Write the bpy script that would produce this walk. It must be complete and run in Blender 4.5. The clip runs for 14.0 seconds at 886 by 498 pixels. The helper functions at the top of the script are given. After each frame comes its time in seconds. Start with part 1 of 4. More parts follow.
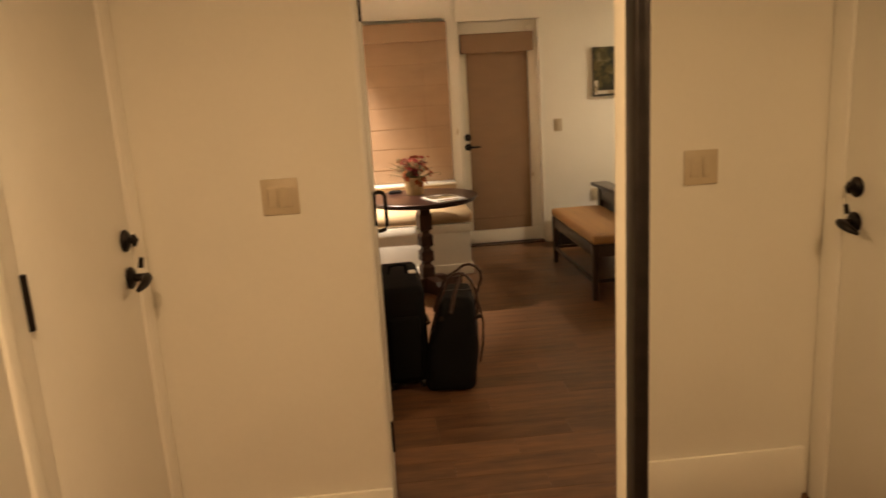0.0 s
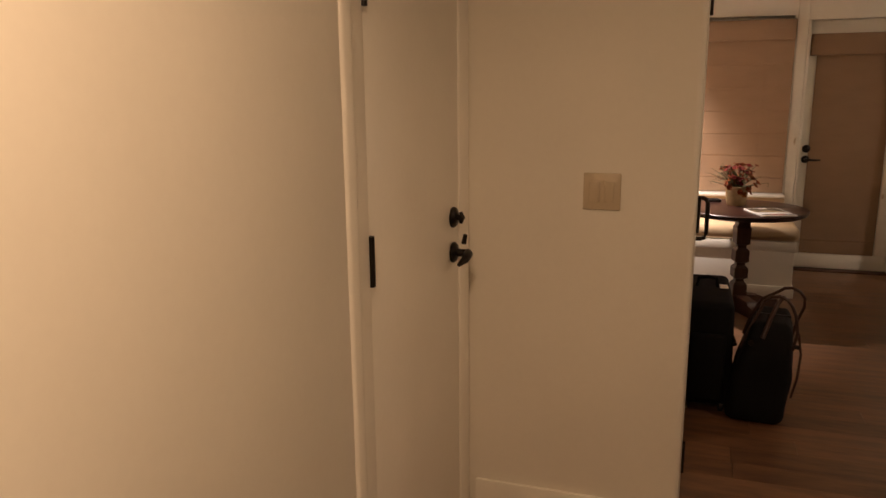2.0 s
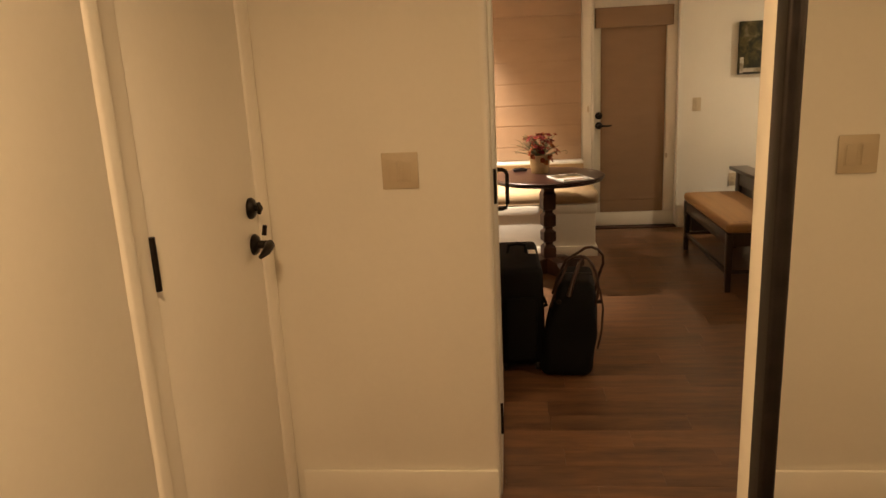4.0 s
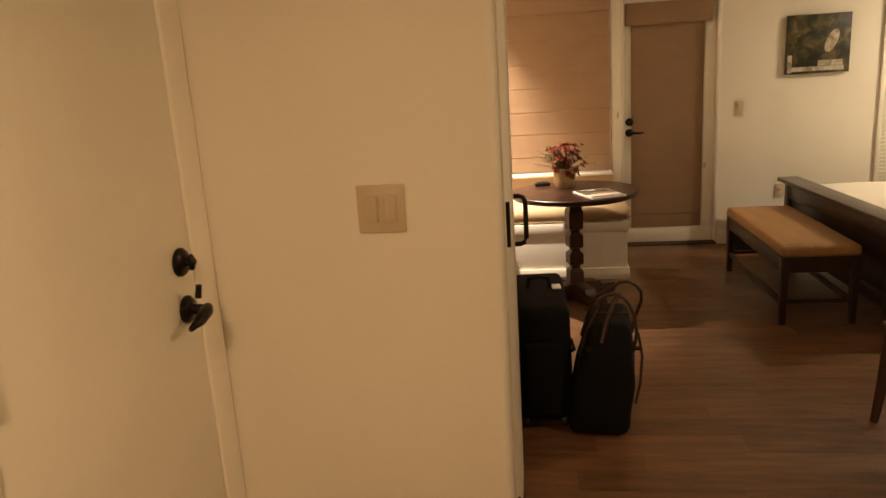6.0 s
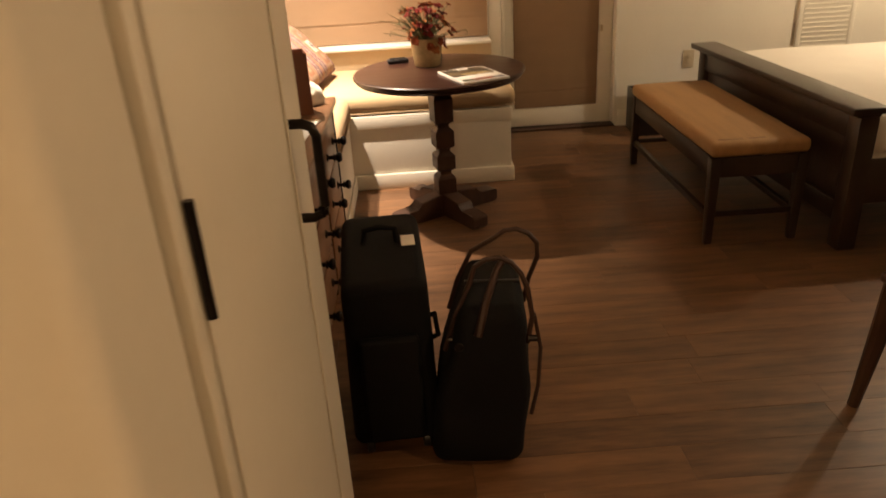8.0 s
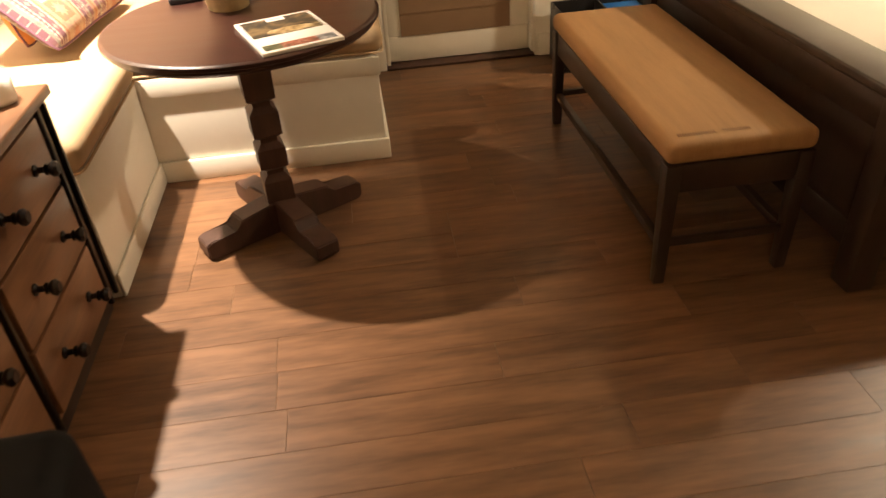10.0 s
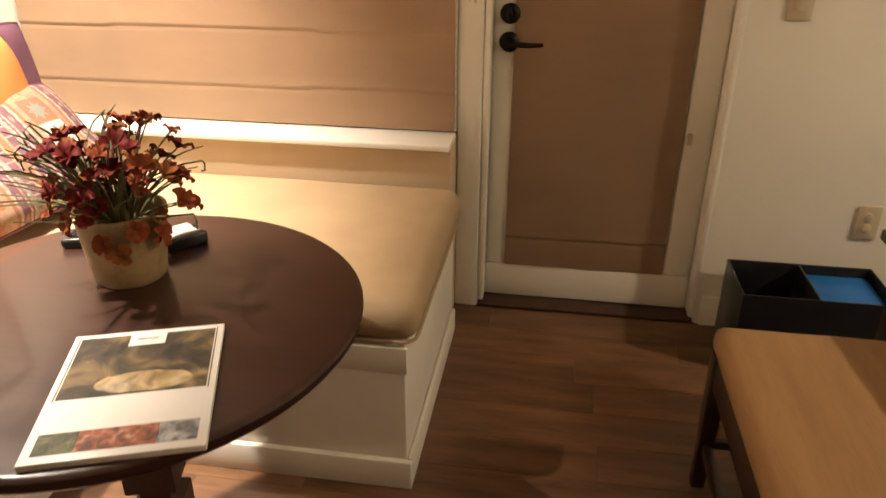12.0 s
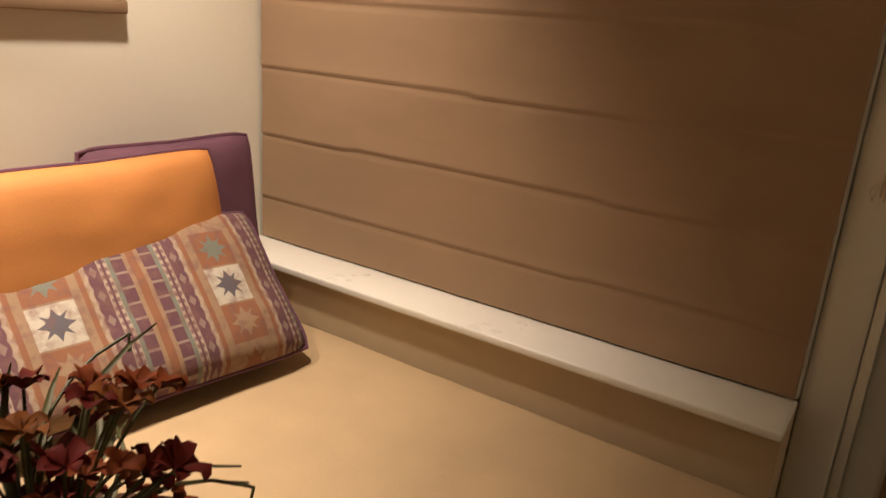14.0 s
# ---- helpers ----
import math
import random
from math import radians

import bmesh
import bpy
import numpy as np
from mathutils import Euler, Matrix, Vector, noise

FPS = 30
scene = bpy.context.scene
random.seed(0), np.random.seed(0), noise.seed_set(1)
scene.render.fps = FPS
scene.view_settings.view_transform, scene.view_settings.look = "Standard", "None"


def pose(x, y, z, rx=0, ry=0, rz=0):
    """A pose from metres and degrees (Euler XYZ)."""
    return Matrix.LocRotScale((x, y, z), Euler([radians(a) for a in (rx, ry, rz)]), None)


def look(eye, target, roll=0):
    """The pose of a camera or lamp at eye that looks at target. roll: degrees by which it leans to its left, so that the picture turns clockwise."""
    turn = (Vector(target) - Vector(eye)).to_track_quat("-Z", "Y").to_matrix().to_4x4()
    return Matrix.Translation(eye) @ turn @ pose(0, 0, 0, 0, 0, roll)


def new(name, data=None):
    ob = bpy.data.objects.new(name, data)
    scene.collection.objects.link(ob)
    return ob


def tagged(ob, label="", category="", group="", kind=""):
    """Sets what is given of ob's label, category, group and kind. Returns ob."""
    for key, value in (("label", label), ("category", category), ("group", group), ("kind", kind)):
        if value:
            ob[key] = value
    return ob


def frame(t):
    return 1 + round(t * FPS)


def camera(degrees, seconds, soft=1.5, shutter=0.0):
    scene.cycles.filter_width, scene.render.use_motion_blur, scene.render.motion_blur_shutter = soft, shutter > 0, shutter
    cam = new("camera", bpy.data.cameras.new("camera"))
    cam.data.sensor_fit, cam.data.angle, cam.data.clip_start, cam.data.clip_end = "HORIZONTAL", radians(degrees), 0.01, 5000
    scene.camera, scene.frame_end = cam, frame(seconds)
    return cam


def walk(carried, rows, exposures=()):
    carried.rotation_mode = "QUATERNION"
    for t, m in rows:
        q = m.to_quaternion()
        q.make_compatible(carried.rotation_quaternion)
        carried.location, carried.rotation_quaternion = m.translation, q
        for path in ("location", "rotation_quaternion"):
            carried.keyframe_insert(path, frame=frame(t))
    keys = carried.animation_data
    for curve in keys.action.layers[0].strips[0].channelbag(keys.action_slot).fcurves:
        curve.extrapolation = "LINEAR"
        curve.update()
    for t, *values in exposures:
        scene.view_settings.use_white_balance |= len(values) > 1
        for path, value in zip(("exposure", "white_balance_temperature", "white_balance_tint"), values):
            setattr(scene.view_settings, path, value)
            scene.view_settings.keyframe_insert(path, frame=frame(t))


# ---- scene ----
cam = camera(62.4, 14.0, soft=1.5, shutter=0.25)

# the camera and its walk
PATH = [
    (0, (0.777, 0.218, 1.623), (0.932, 2.162, 1.178), -3.4),
    (0.5, (0.745, 0.216, 1.626), (0.519, 2.155, 1.194), -2.0),
    (1, (0.727, 0.22, 1.624), (0.222, 2.107, 1.194), -0.4),
    (1.5, (0.719, 0.244, 1.606), (0.063, 2.087, 1.193), -1.0),
    (2, (0.719, 0.235, 1.614), (0.087, 2.085, 1.189), -0.6),
    (2.5, (0.738, 0.249, 1.619), (0.323, 2.149, 1.152), -2.2),
    (3, (0.75, 0.242, 1.625), (0.604, 2.178, 1.145), -2.4),
    (5.5, (0.863, 0.632, 1.598), (0.607, 2.553, 1.102), -3.7),
    (6, (0.818, 0.88, 1.61), (0.569, 2.807, 1.135), -3.6),
    (6.5, (0.831, 1.18, 1.579), (0.592, 3.101, 1.076), -3.0),
    (7, (0.887, 1.498, 1.568), (0.654, 3.417, 1.053), -3.6),
    (7.5, (0.895, 1.84, 1.564), (0.771, 3.753, 0.994), -3.6),
    (8, (0.964, 2.184, 1.484), (1.01, 3.998, 0.643), -3.5),
    (8.2, (1.02, 2.334, 1.467), (1.08, 4.122, 0.573), -4.2),
    (10.3, (1.524, 3.72, 1.416), (1.708, 5.35, 0.271), -3.2),
    (10.5, (1.584, 3.871, 1.4), (1.787, 5.517, 0.282), -2.5),
    (11, (1.681, 4.208, 1.419), (1.922, 5.908, 0.393), -1.5),
    (11.5, (1.775, 4.556, 1.434), (1.782, 6.345, 0.54), 0.1),
    (12, (1.827, 4.84, 1.427), (1.549, 6.62, 0.557), 0.3),
    (12.5, (1.805, 5.135, 1.46), (1.423, 6.932, 0.669), 1.1),
    (13, (1.746, 5.424, 1.437), (1.121, 7.175, 0.699), 2.5),
    (13.5, (1.691, 5.593, 1.405), (0.763, 7.232, 0.732), 3.7),
    (14, (1.605, 5.735, 1.386), (0.56, 7.33, 0.783), 4.2),
]
walk(cam, [(t, look(eye, target, roll)) for t, eye, target, roll in PATH], [
    (0, 0.15, 6900, 10), (1.0, -0.3, 6300, 16), (1.5, -0.5, 6150, 18), (2.0, -0.5, 6150, 18), (3.0, -0.03, 6700, 12), (5.5, 0.05, 7000, 10),
    (7.5, -0.05, 7250, 12), (8.0, 0.0, 7100, 12), (10.4, 0.75, 6600, 10), (11.0, 0.62, 6300, 10), (11.5, 0.42, 6200, 8), (12.0, 0.07, 6350, 9), (12.5, -0.25, 6500, 10),
    (13.0, -0.75, 6500, 12), (13.5, -1.25, 6600, 12), (14.0, -1.7, 6800, 12)])

# ---------------------------------------------------------------- light
world = bpy.data.worlds.new("world")
world.use_nodes = True
scene.world = world
world.node_tree.nodes["Background"].inputs[0].default_value = (0.010, 0.013, 0.02, 1)
world.node_tree.nodes["Background"].inputs[1].default_value = 0.3

WARM = (1.0, 0.65, 0.36)
WARM_ROOM = (1.0, 0.83, 0.67)
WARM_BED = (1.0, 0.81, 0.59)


def lamp_area(name, place, target, power, color, size):
    data = bpy.data.lights.new(name, "AREA")
    data.energy, data.color, data.shape, data.size = power, color, "DISK", size
    ob = new(name, data)
    ob.matrix_world = look(place, target)
    return ob


def lamp_spot(name, place, target, power, color, cone, radius):
    data = bpy.data.lights.new(name, "SPOT")
    data.energy, data.color, data.shadow_soft_size = power, color, radius
    data.spot_size, data.spot_blend = radians(cone), 1.0
    ob = new(name, data)
    ob.matrix_world = look(place, target)
    return ob


# spots over seat, bed and window are unseen, placed from shadows and lit walls
SEAT_LAMP = (0.13, 5.95, 2.43)
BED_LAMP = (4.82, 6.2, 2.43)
CLOSET_FILL = (2.9, 2.6, 2.43)
WINDOW_LAMP = (0.34, 6.62, 2.43)
lamp_spot("seat_light", SEAT_LAMP, (0.36, 5.92, 0), 640, WARM_ROOM, 75, 0.03)
lamp_spot("window_light", WINDOW_LAMP, (0.12, 7.02, 0.3), 400, WARM_ROOM, 84, 0.05)
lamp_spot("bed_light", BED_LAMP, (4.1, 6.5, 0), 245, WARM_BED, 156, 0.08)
# unseen spot, added and aimed to brighten the closet door
lamp_spot("closet_fill_light", CLOSET_FILL, (0.75, 3.1, 0.9), 85, WARM, 75, 0.05)
lamp_area("hall_light", (0.55, 0.4, 2.385), (0.55, 0.4, 0), 27, WARM, 0.32)

# ---------------------------------------------------------------- materials


def material(name, color, rough=0.6, metal=0.0, var=0.10, scale=6.0, fine=90.0, bump=0.15, coat=0.0, stretch=(1, 1, 1), per_object=0.0, space="Object", dark=None):
    mat = bpy.data.materials.new(name)
    mat.use_nodes = True
    nt = mat.node_tree
    b = nt.nodes["Principled BSDF"]
    b.inputs["Roughness"].default_value = rough
    b.inputs["Metallic"].default_value = metal
    b.inputs["Coat Weight"].default_value = coat
    tc = nt.nodes.new("ShaderNodeTexCoord")
    mp = nt.nodes.new("ShaderNodeMapping")
    mp.inputs["Scale"].default_value = stretch
    nt.links.new(tc.outputs[space], mp.inputs[0])
    src = mp.outputs[0]
    info = nt.nodes.new("ShaderNodeObjectInfo")
    if per_object:
        add = nt.nodes.new("ShaderNodeVectorMath")
        add.operation = "ADD"
        mul = nt.nodes.new("ShaderNodeMath")
        mul.operation = "MULTIPLY"
        mul.inputs[1].default_value = 37.0
        nt.links.new(info.outputs["Random"], mul.inputs[0])
        nt.links.new(src, add.inputs[0])
        nt.links.new(mul.outputs[0], add.inputs[1])
        src = add.outputs[0]
    big = nt.nodes.new("ShaderNodeTexNoise")
    big.inputs["Scale"].default_value = scale
    big.inputs["Detail"].default_value = 5
    small = nt.nodes.new("ShaderNodeTexNoise")
    small.inputs["Scale"].default_value = fine
    small.inputs["Detail"].default_value = 3
    nt.links.new(src, big.inputs["Vector"])
    nt.links.new(src, small.inputs["Vector"])
    mixf = nt.nodes.new("ShaderNodeMath")
    mixf.operation = "MULTIPLY_ADD"
    mixf.inputs[1].default_value = 0.35
    nt.links.new(small.outputs[0], mixf.inputs[0])
    nt.links.new(big.outputs[0], mixf.inputs[2])
    last = mixf.outputs[0]
    if per_object:
        ob_add = nt.nodes.new("ShaderNodeMath")
        ob_add.operation = "MULTIPLY_ADD"
        ob_add.inputs[1].default_value = per_object
        nt.links.new(info.outputs["Random"], ob_add.inputs[0])
        nt.links.new(last, ob_add.inputs[2])
        last = ob_add.outputs[0]
    ramp = nt.nodes.new("ShaderNodeValToRGB")
    ramp.color_ramp.elements[0].position = 0.35
    ramp.color_ramp.elements[1].position = 0.85 + per_object
    lo = dark or [c * (1 - var) for c in color]
    hi = [min(1, c * (1 + var)) for c in color] if not dark else color
    ramp.color_ramp.elements[0].color = (*lo, 1)
    ramp.color_ramp.elements[1].color = (*hi, 1)
    nt.links.new(last, ramp.inputs[0])
    nt.links.new(ramp.outputs[0], b.inputs["Base Color"])
    rr = nt.nodes.new("ShaderNodeMapRange")
    rr.inputs["To Min"].default_value = max(0.02, rough - 0.08)
    rr.inputs["To Max"].default_value = min(1.0, rough + 0.08)
    nt.links.new(big.outputs[0], rr.inputs[0])
    nt.links.new(rr.outputs[0], b.inputs["Roughness"])
    if bump:
        bp = nt.nodes.new("ShaderNodeBump")
        bp.inputs["Strength"].default_value = bump
        bp.inputs["Distance"].default_value = 0.004
        nt.links.new(mixf.outputs[0], bp.inputs["Height"])
        nt.links.new(bp.outputs[0], b.inputs["Normal"])
    return mat


M_WALL = material("wall_paint", (0.80, 0.76, 0.66), 0.62, var=0.03, scale=2.5, fine=55, bump=0.12)
M_TRIM = material("trim_paint", (0.82, 0.78, 0.68), 0.38, var=0.03, scale=4, fine=40, bump=0.05)
M_SILL = material("sill_paint", (0.88, 0.86, 0.80), 0.3, var=0.02, scale=4, fine=40, bump=0.04)
M_CEIL = material("ceiling_paint", (0.82, 0.79, 0.72), 0.8, var=0.03, scale=3, fine=60)
M_PLANK = material("plank_wood", (0.215, 0.108, 0.052), 0.38, scale=3.0, fine=13, bump=0.12, stretch=(1.1, 7.5, 7), per_object=0.20, dark=(0.040, 0.019, 0.010))
M_GAP = material("plank_gap", (0.05, 0.026, 0.014), 0.8)
M_DARK = material("dark_wood", (0.030, 0.017, 0.012), 0.34, var=0.4, scale=5, fine=40, bump=0.08, stretch=(1, 1, 0.25), coat=0.15)
M_TABLE = material("table_wood", (0.034, 0.013, 0.009), 0.33, var=0.35, scale=4, fine=26, bump=0.06, stretch=(0.5, 5, 1), coat=0.25)
M_LEG = material("leg_wood", (0.055, 0.026, 0.017), 0.42, var=0.4, scale=5, fine=30, bump=0.12, stretch=(4, 4, 0.6))
M_DRESSER = material("dresser_wood", (0.20, 0.095, 0.045), 0.38, scale=4, fine=24, bump=0.1, stretch=(4, 0.6, 4), dark=(0.09, 0.04, 0.018), coat=0.1)
M_IRON = material("dark_bronze", (0.022, 0.018, 0.016), 0.38, metal=0.8, var=0.3, scale=30, fine=160, bump=0.1)
M_LEATHER = material("tan_leather", (0.41, 0.235, 0.10), 0.6, scale=6, fine=60, bump=0.25, stretch=(4, 0.35, 1), dark=(0.31, 0.17, 0.068))
M_SEAT = material("beige_upholstery", (0.43, 0.31, 0.18), 0.8, var=0.10, scale=5, fine=240, bump=0.3)
M_SHADE = material("shade_fabric", (0.34, 0.225, 0.138), 0.86, var=0.09, scale=3, fine=180, bump=0.25, stretch=(1, 1, 3))
M_SHADE_D = material("door_shade_fabric", (0.26, 0.165, 0.095), 0.86, var=0.09, scale=3, fine=180, bump=0.25, stretch=(1, 1, 3))
M_BACK = material("beige_back_panel", (0.55, 0.43, 0.28), 0.75, var=0.08, scale=5, fine=200, bump=0.25)
M_LINEN = material("white_linen", (0.80, 0.76, 0.68), 0.85, var=0.03, scale=6, fine=200, bump=0.25)
M_PURPLE = material("purple_cotton", (0.115, 0.045, 0.075), 0.8, var=0.15, scale=9, fine=260, bump=0.3)
M_ORANGE = material("orange_cotton", (0.52, 0.205, 0.055), 0.75, var=0.10, scale=7, fine=220, bump=0.3)
M_BLACK = material("black_nylon", (0.004, 0.004, 0.0048), 0.8, var=0.3, scale=20, fine=260, bump=0.3)
M_BLACK.node_tree.nodes["Principled BSDF"].inputs["Specular IOR Level"].default_value = 0.22
M_BLACKPL = material("black_plastic", (0.014, 0.014, 0.016), 0.3, var=0.2, scale=10, fine=80, bump=0.05)
M_BLUE = material("blue_plastic", (0.01, 0.13, 0.42), 0.4, var=0.1)
M_STRAP = material("brown_leather_strap", (0.040, 0.018, 0.012), 0.45, var=0.3, scale=20, fine=140, bump=0.2)
M_PLATE = material("ivory_plastic", (0.55, 0.46, 0.32), 0.35, var=0.04, bump=0.03)
M_PAPER = material("white_paper", (0.80, 0.78, 0.74), 0.4, var=0.03, bump=0.03)
M_POT = material("mottled_clay", (0.48, 0.33, 0.16), 0.6, scale=14, fine=70, bump=0.3, dark=(0.22, 0.17, 0.07))
M_STEM = material("stem_green", (0.09, 0.085, 0.03), 0.55, var=0.4, scale=20, bump=0.1)
M_RED = material("petal_red", (0.14, 0.018, 0.014), 0.6, var=0.4, scale=30, bump=0.2)
M_CORAL = material("petal_orange", (0.25, 0.06, 0.022), 0.6, var=0.3, scale=30, bump=0.2)
M_GOLD = material("petal_gold", (0.27, 0.095, 0.028), 0.6, var=0.3, scale=30, bump=0.2)
for m in (M_RED, M_CORAL, M_GOLD):
    m.node_tree.nodes["Principled BSDF"].inputs["Specular IOR Level"].default_value = 0.12
M_KRAFT = material("brown_paper", (0.22, 0.085, 0.045), 0.7, var=0.1, scale=8, bump=0.2)


def mirror_material():
    mat = bpy.data.materials.new("mirror_glass")
    mat.use_nodes = True
    b = mat.node_tree.nodes["Principled BSDF"]
    b.inputs["Base Color"].default_value = (0.86, 0.87, 0.85, 1)
    b.inputs["Metallic"].default_value = 1.0
    b.inputs["Roughness"].default_value = 0.01
    return mat


M_MIRROR = mirror_material()


def glow_material(name, color, strength):
    mat = bpy.data.materials.new(name)
    mat.use_nodes = True
    b = mat.node_tree.nodes["Principled BSDF"]
    b.inputs["Base Color"].default_value = (0.8, 0.78, 0.7, 1)
    b.inputs["Emission Color"].default_value = (*color, 1)
    b.inputs["Emission Strength"].default_value = strength
    return mat


M_GLOW = glow_material("lamp_glass", WARM, 6.0)

# ---------------------------------------------------------------- mesh helpers


def add_box(bm, x0, x1, y0, y1, z0, z1, bevel=0.0, seg=2, mat=None):
    res = bmesh.ops.create_cube(bm, size=1)
    vs = res["verts"]
    for v in vs:
        v.co = Vector((x0 + (v.co.x + 0.5) * (x1 - x0), y0 + (v.co.y + 0.5) * (y1 - y0), z0 + (v.co.z + 0.5) * (z1 - z0)))
    if bevel:
        es = list({e for v in vs for e in v.link_edges})
        out = bmesh.ops.bevel(bm, geom=es, offset=bevel, segments=seg, affect="EDGES", profile=0.5)
        vs = list({v for f in out["faces"] for v in f.verts} | {v for v in vs if v.is_valid})
    if mat is not None:
        bmesh.ops.transform(bm, matrix=mat, verts=vs)
    return vs


def box(x0, x1, y0, y1, z0, z1, bevel=0.0, seg=2, mat=None):
    bm = bmesh.new()
    add_box(bm, x0, x1, y0, y1, z0, z1, bevel, seg, mat)
    return bm


def lathe(bm, profile, steps=32, at=(0, 0, 0), turn=None):
    rings = []
    for r, z in profile:
        ring = []
        for i in range(steps):
            a = 2 * math.pi * i / steps
            co = Vector((max(r, 0.0004) * math.cos(a), max(r, 0.0004) * math.sin(a), z))
            if turn is not None:
                co = turn @ co
            ring.append(bm.verts.new(co + Vector(at)))
        rings.append(ring)
    for a, b in zip(rings, rings[1:]):
        for i in range(steps):
            j = (i + 1) % steps
            bm.faces.new((a[i], a[j], b[j], b[i]))
    bm.faces.new(list(reversed(rings[0])))
    bm.faces.new(rings[-1])


def tube(bm, points, radius, steps=8):
    pts = [Vector(p) for p in points]
    n = len(pts)
    rad = radius if isinstance(radius, (list, tuple)) else [radius] * n
    rings = []
    for i, p in enumerate(pts):
        d = (pts[min(i + 1, n - 1)] - pts[max(i - 1, 0)]).normalized()
        u = d.cross(Vector((0.31, 0.17, 0.93)))
        if u.length < 0.05:
            u = d.cross(Vector((1, 0, 0)))
        u.normalize()
        w = d.cross(u)
        rings.append([bm.verts.new(p + rad[i] * (math.cos(2 * math.pi * k / steps) * u + math.sin(2 * math.pi * k / steps) * w)) for k in range(steps)])
    for a, b in zip(rings, rings[1:]):
        for k in range(steps):
            j = (k + 1) % steps
            bm.faces.new((a[k], a[j], b[j], b[k]))
    bm.faces.new(list(reversed(rings[0])))
    bm.faces.new(rings[-1])


def smooth_mesh(bm, name, mat, angle=40):
    bmesh.ops.recalc_face_normals(bm, faces=bm.faces)
    for f in bm.faces:
        f.smooth = True
    for e in bm.edges:
        if len(e.link_faces) == 2 and e.calc_face_angle(0) > radians(angle):
            e.smooth = False
    me = bpy.data.meshes.new(name)
    bm.to_mesh(me)
    bm.free()
    if mat is not None:
        me.materials.append(mat)
    return me


def part(name, bm, mat, parent=None, label="", angle=40):
    ob = new(name, smooth_mesh(bm, name, mat, angle))
    if parent is not None:
        ob.parent = parent
    if label:
        tagged(ob, label)
    return ob


def thing(name, m, label, category, group=""):
    ob = new(name)
    ob.empty_display_size = 0.1
    ob.matrix_world = m
    return tagged(ob, label, category, group)


def structure(name, bm, mat, label, category):
    return tagged(part(name, bm, mat), label, category, kind="structure")


def cushion(w, d, h, nx=22, ny=22, power=0.42, wrinkle=0.004, seed=0):
    """A stuffed cushion, w by d by h, lying flat round the origin."""
    bm = bmesh.new()
    sides = []
    for s in (1, -1):
        grid = []
        for i in range(nx + 1):
            row = []
            for j in range(ny + 1):
                u, v = 2 * i / nx - 1, 2 * j / ny - 1
                f = max(0.0, (1 - u ** 4) * (1 - v ** 4)) ** power
                pull = 1 - 0.025 * (1 - abs(u)) * v * v - 0.035 * u ** 8 * abs(v)
                pull2 = 1 - 0.025 * (1 - abs(v)) * u * u - 0.035 * v ** 8 * abs(u)
                p = Vector((u * w / 2 * pull2, v * d / 2 * pull, s * h / 2 * f))
                if f > 0.01:
                    p.z += s * wrinkle * f * noise.noise(Vector((u * 3 + seed, v * 3, s * 5)))
                row.append(bm.verts.new(p))
            grid.append(row)
        for i in range(nx):
            for j in range(ny):
                q = (grid[i][j], grid[i + 1][j], grid[i + 1][j + 1], grid[i][j + 1])
                bm.faces.new(q if s > 0 else tuple(reversed(q)))
        sides.append(grid)
    bmesh.ops.remove_doubles(bm, verts=bm.verts, dist=0.0005)
    return bm


# ---------------------------------------------------------------- the large structure
CEIL = 2.45
XL, XR, YB, YH = -0.09, 5.0, 7.29, -1.6

floor = structure("floor", box(-0.4, XR + 0.2, YH - 0.2, YB + 0.25, -0.12, -0.012), M_GAP, "dark brown wooden plank floor", "floor")
structure("ceiling", box(-0.4, XR + 0.2, YH - 0.2, YB + 0.25, CEIL, CEIL + 0.1), M_CEIL, "plain off-white painted ceiling", "ceiling")

# hall: side wall with the flush door, end stub wall, closet block with mirror
structure("wall_hall_side", box(-0.25, 0.03, YH, 1.62, 0, CEIL, 0.004), M_WALL, "cream painted hall wall beside the flush door", "wall")
structure("wall_hall_side_over_door", box(-0.25, 0.03, 1.602, 2.608, 2.12, CEIL), M_WALL, "cream painted wall over the hall door", "wall")
structure("wall_hall_backing", box(-0.25, -0.05, 1.602, 2.608, 0, 2.118), M_WALL, "cream wall behind the hall door", "wall")
structure("wall_hall_behind", box(-0.25, XR, YH - 0.15, YH - 0.002, 0, CEIL), M_WALL, "cream painted wall at the end of the hall", "wall")
stub = bmesh.new()
add_box(stub, -0.25, 0.738, 2.61, 2.78, 0, CEIL, 0.022, 4)
structure("wall_stub", stub, M_WALL, "cream painted wall end with rounded plaster corner", "wall")
structure("wall_closet_end", box(1.158, XR, 1.289, 1.39, 0, CEIL, 0.012, 3), M_WALL, "cream painted closet end wall", "wall")
structure("wall_closet_side", box(1.19, 1.30, YH, 1.285, 0, CEIL), M_WALL, "cream wall behind the mirror door", "wall")
structure("wall_west", box(XL - 0.15, XL, 2.782, YB + 0.2, 0, CEIL), M_WALL, "off-white plaster wall over the window seat", "wall")
structure("wall_east", box(XR, XR + 0.15, 1.395, YB + 0.2, 0, CEIL), M_WALL, "off-white plaster wall beside the bed", "wall")

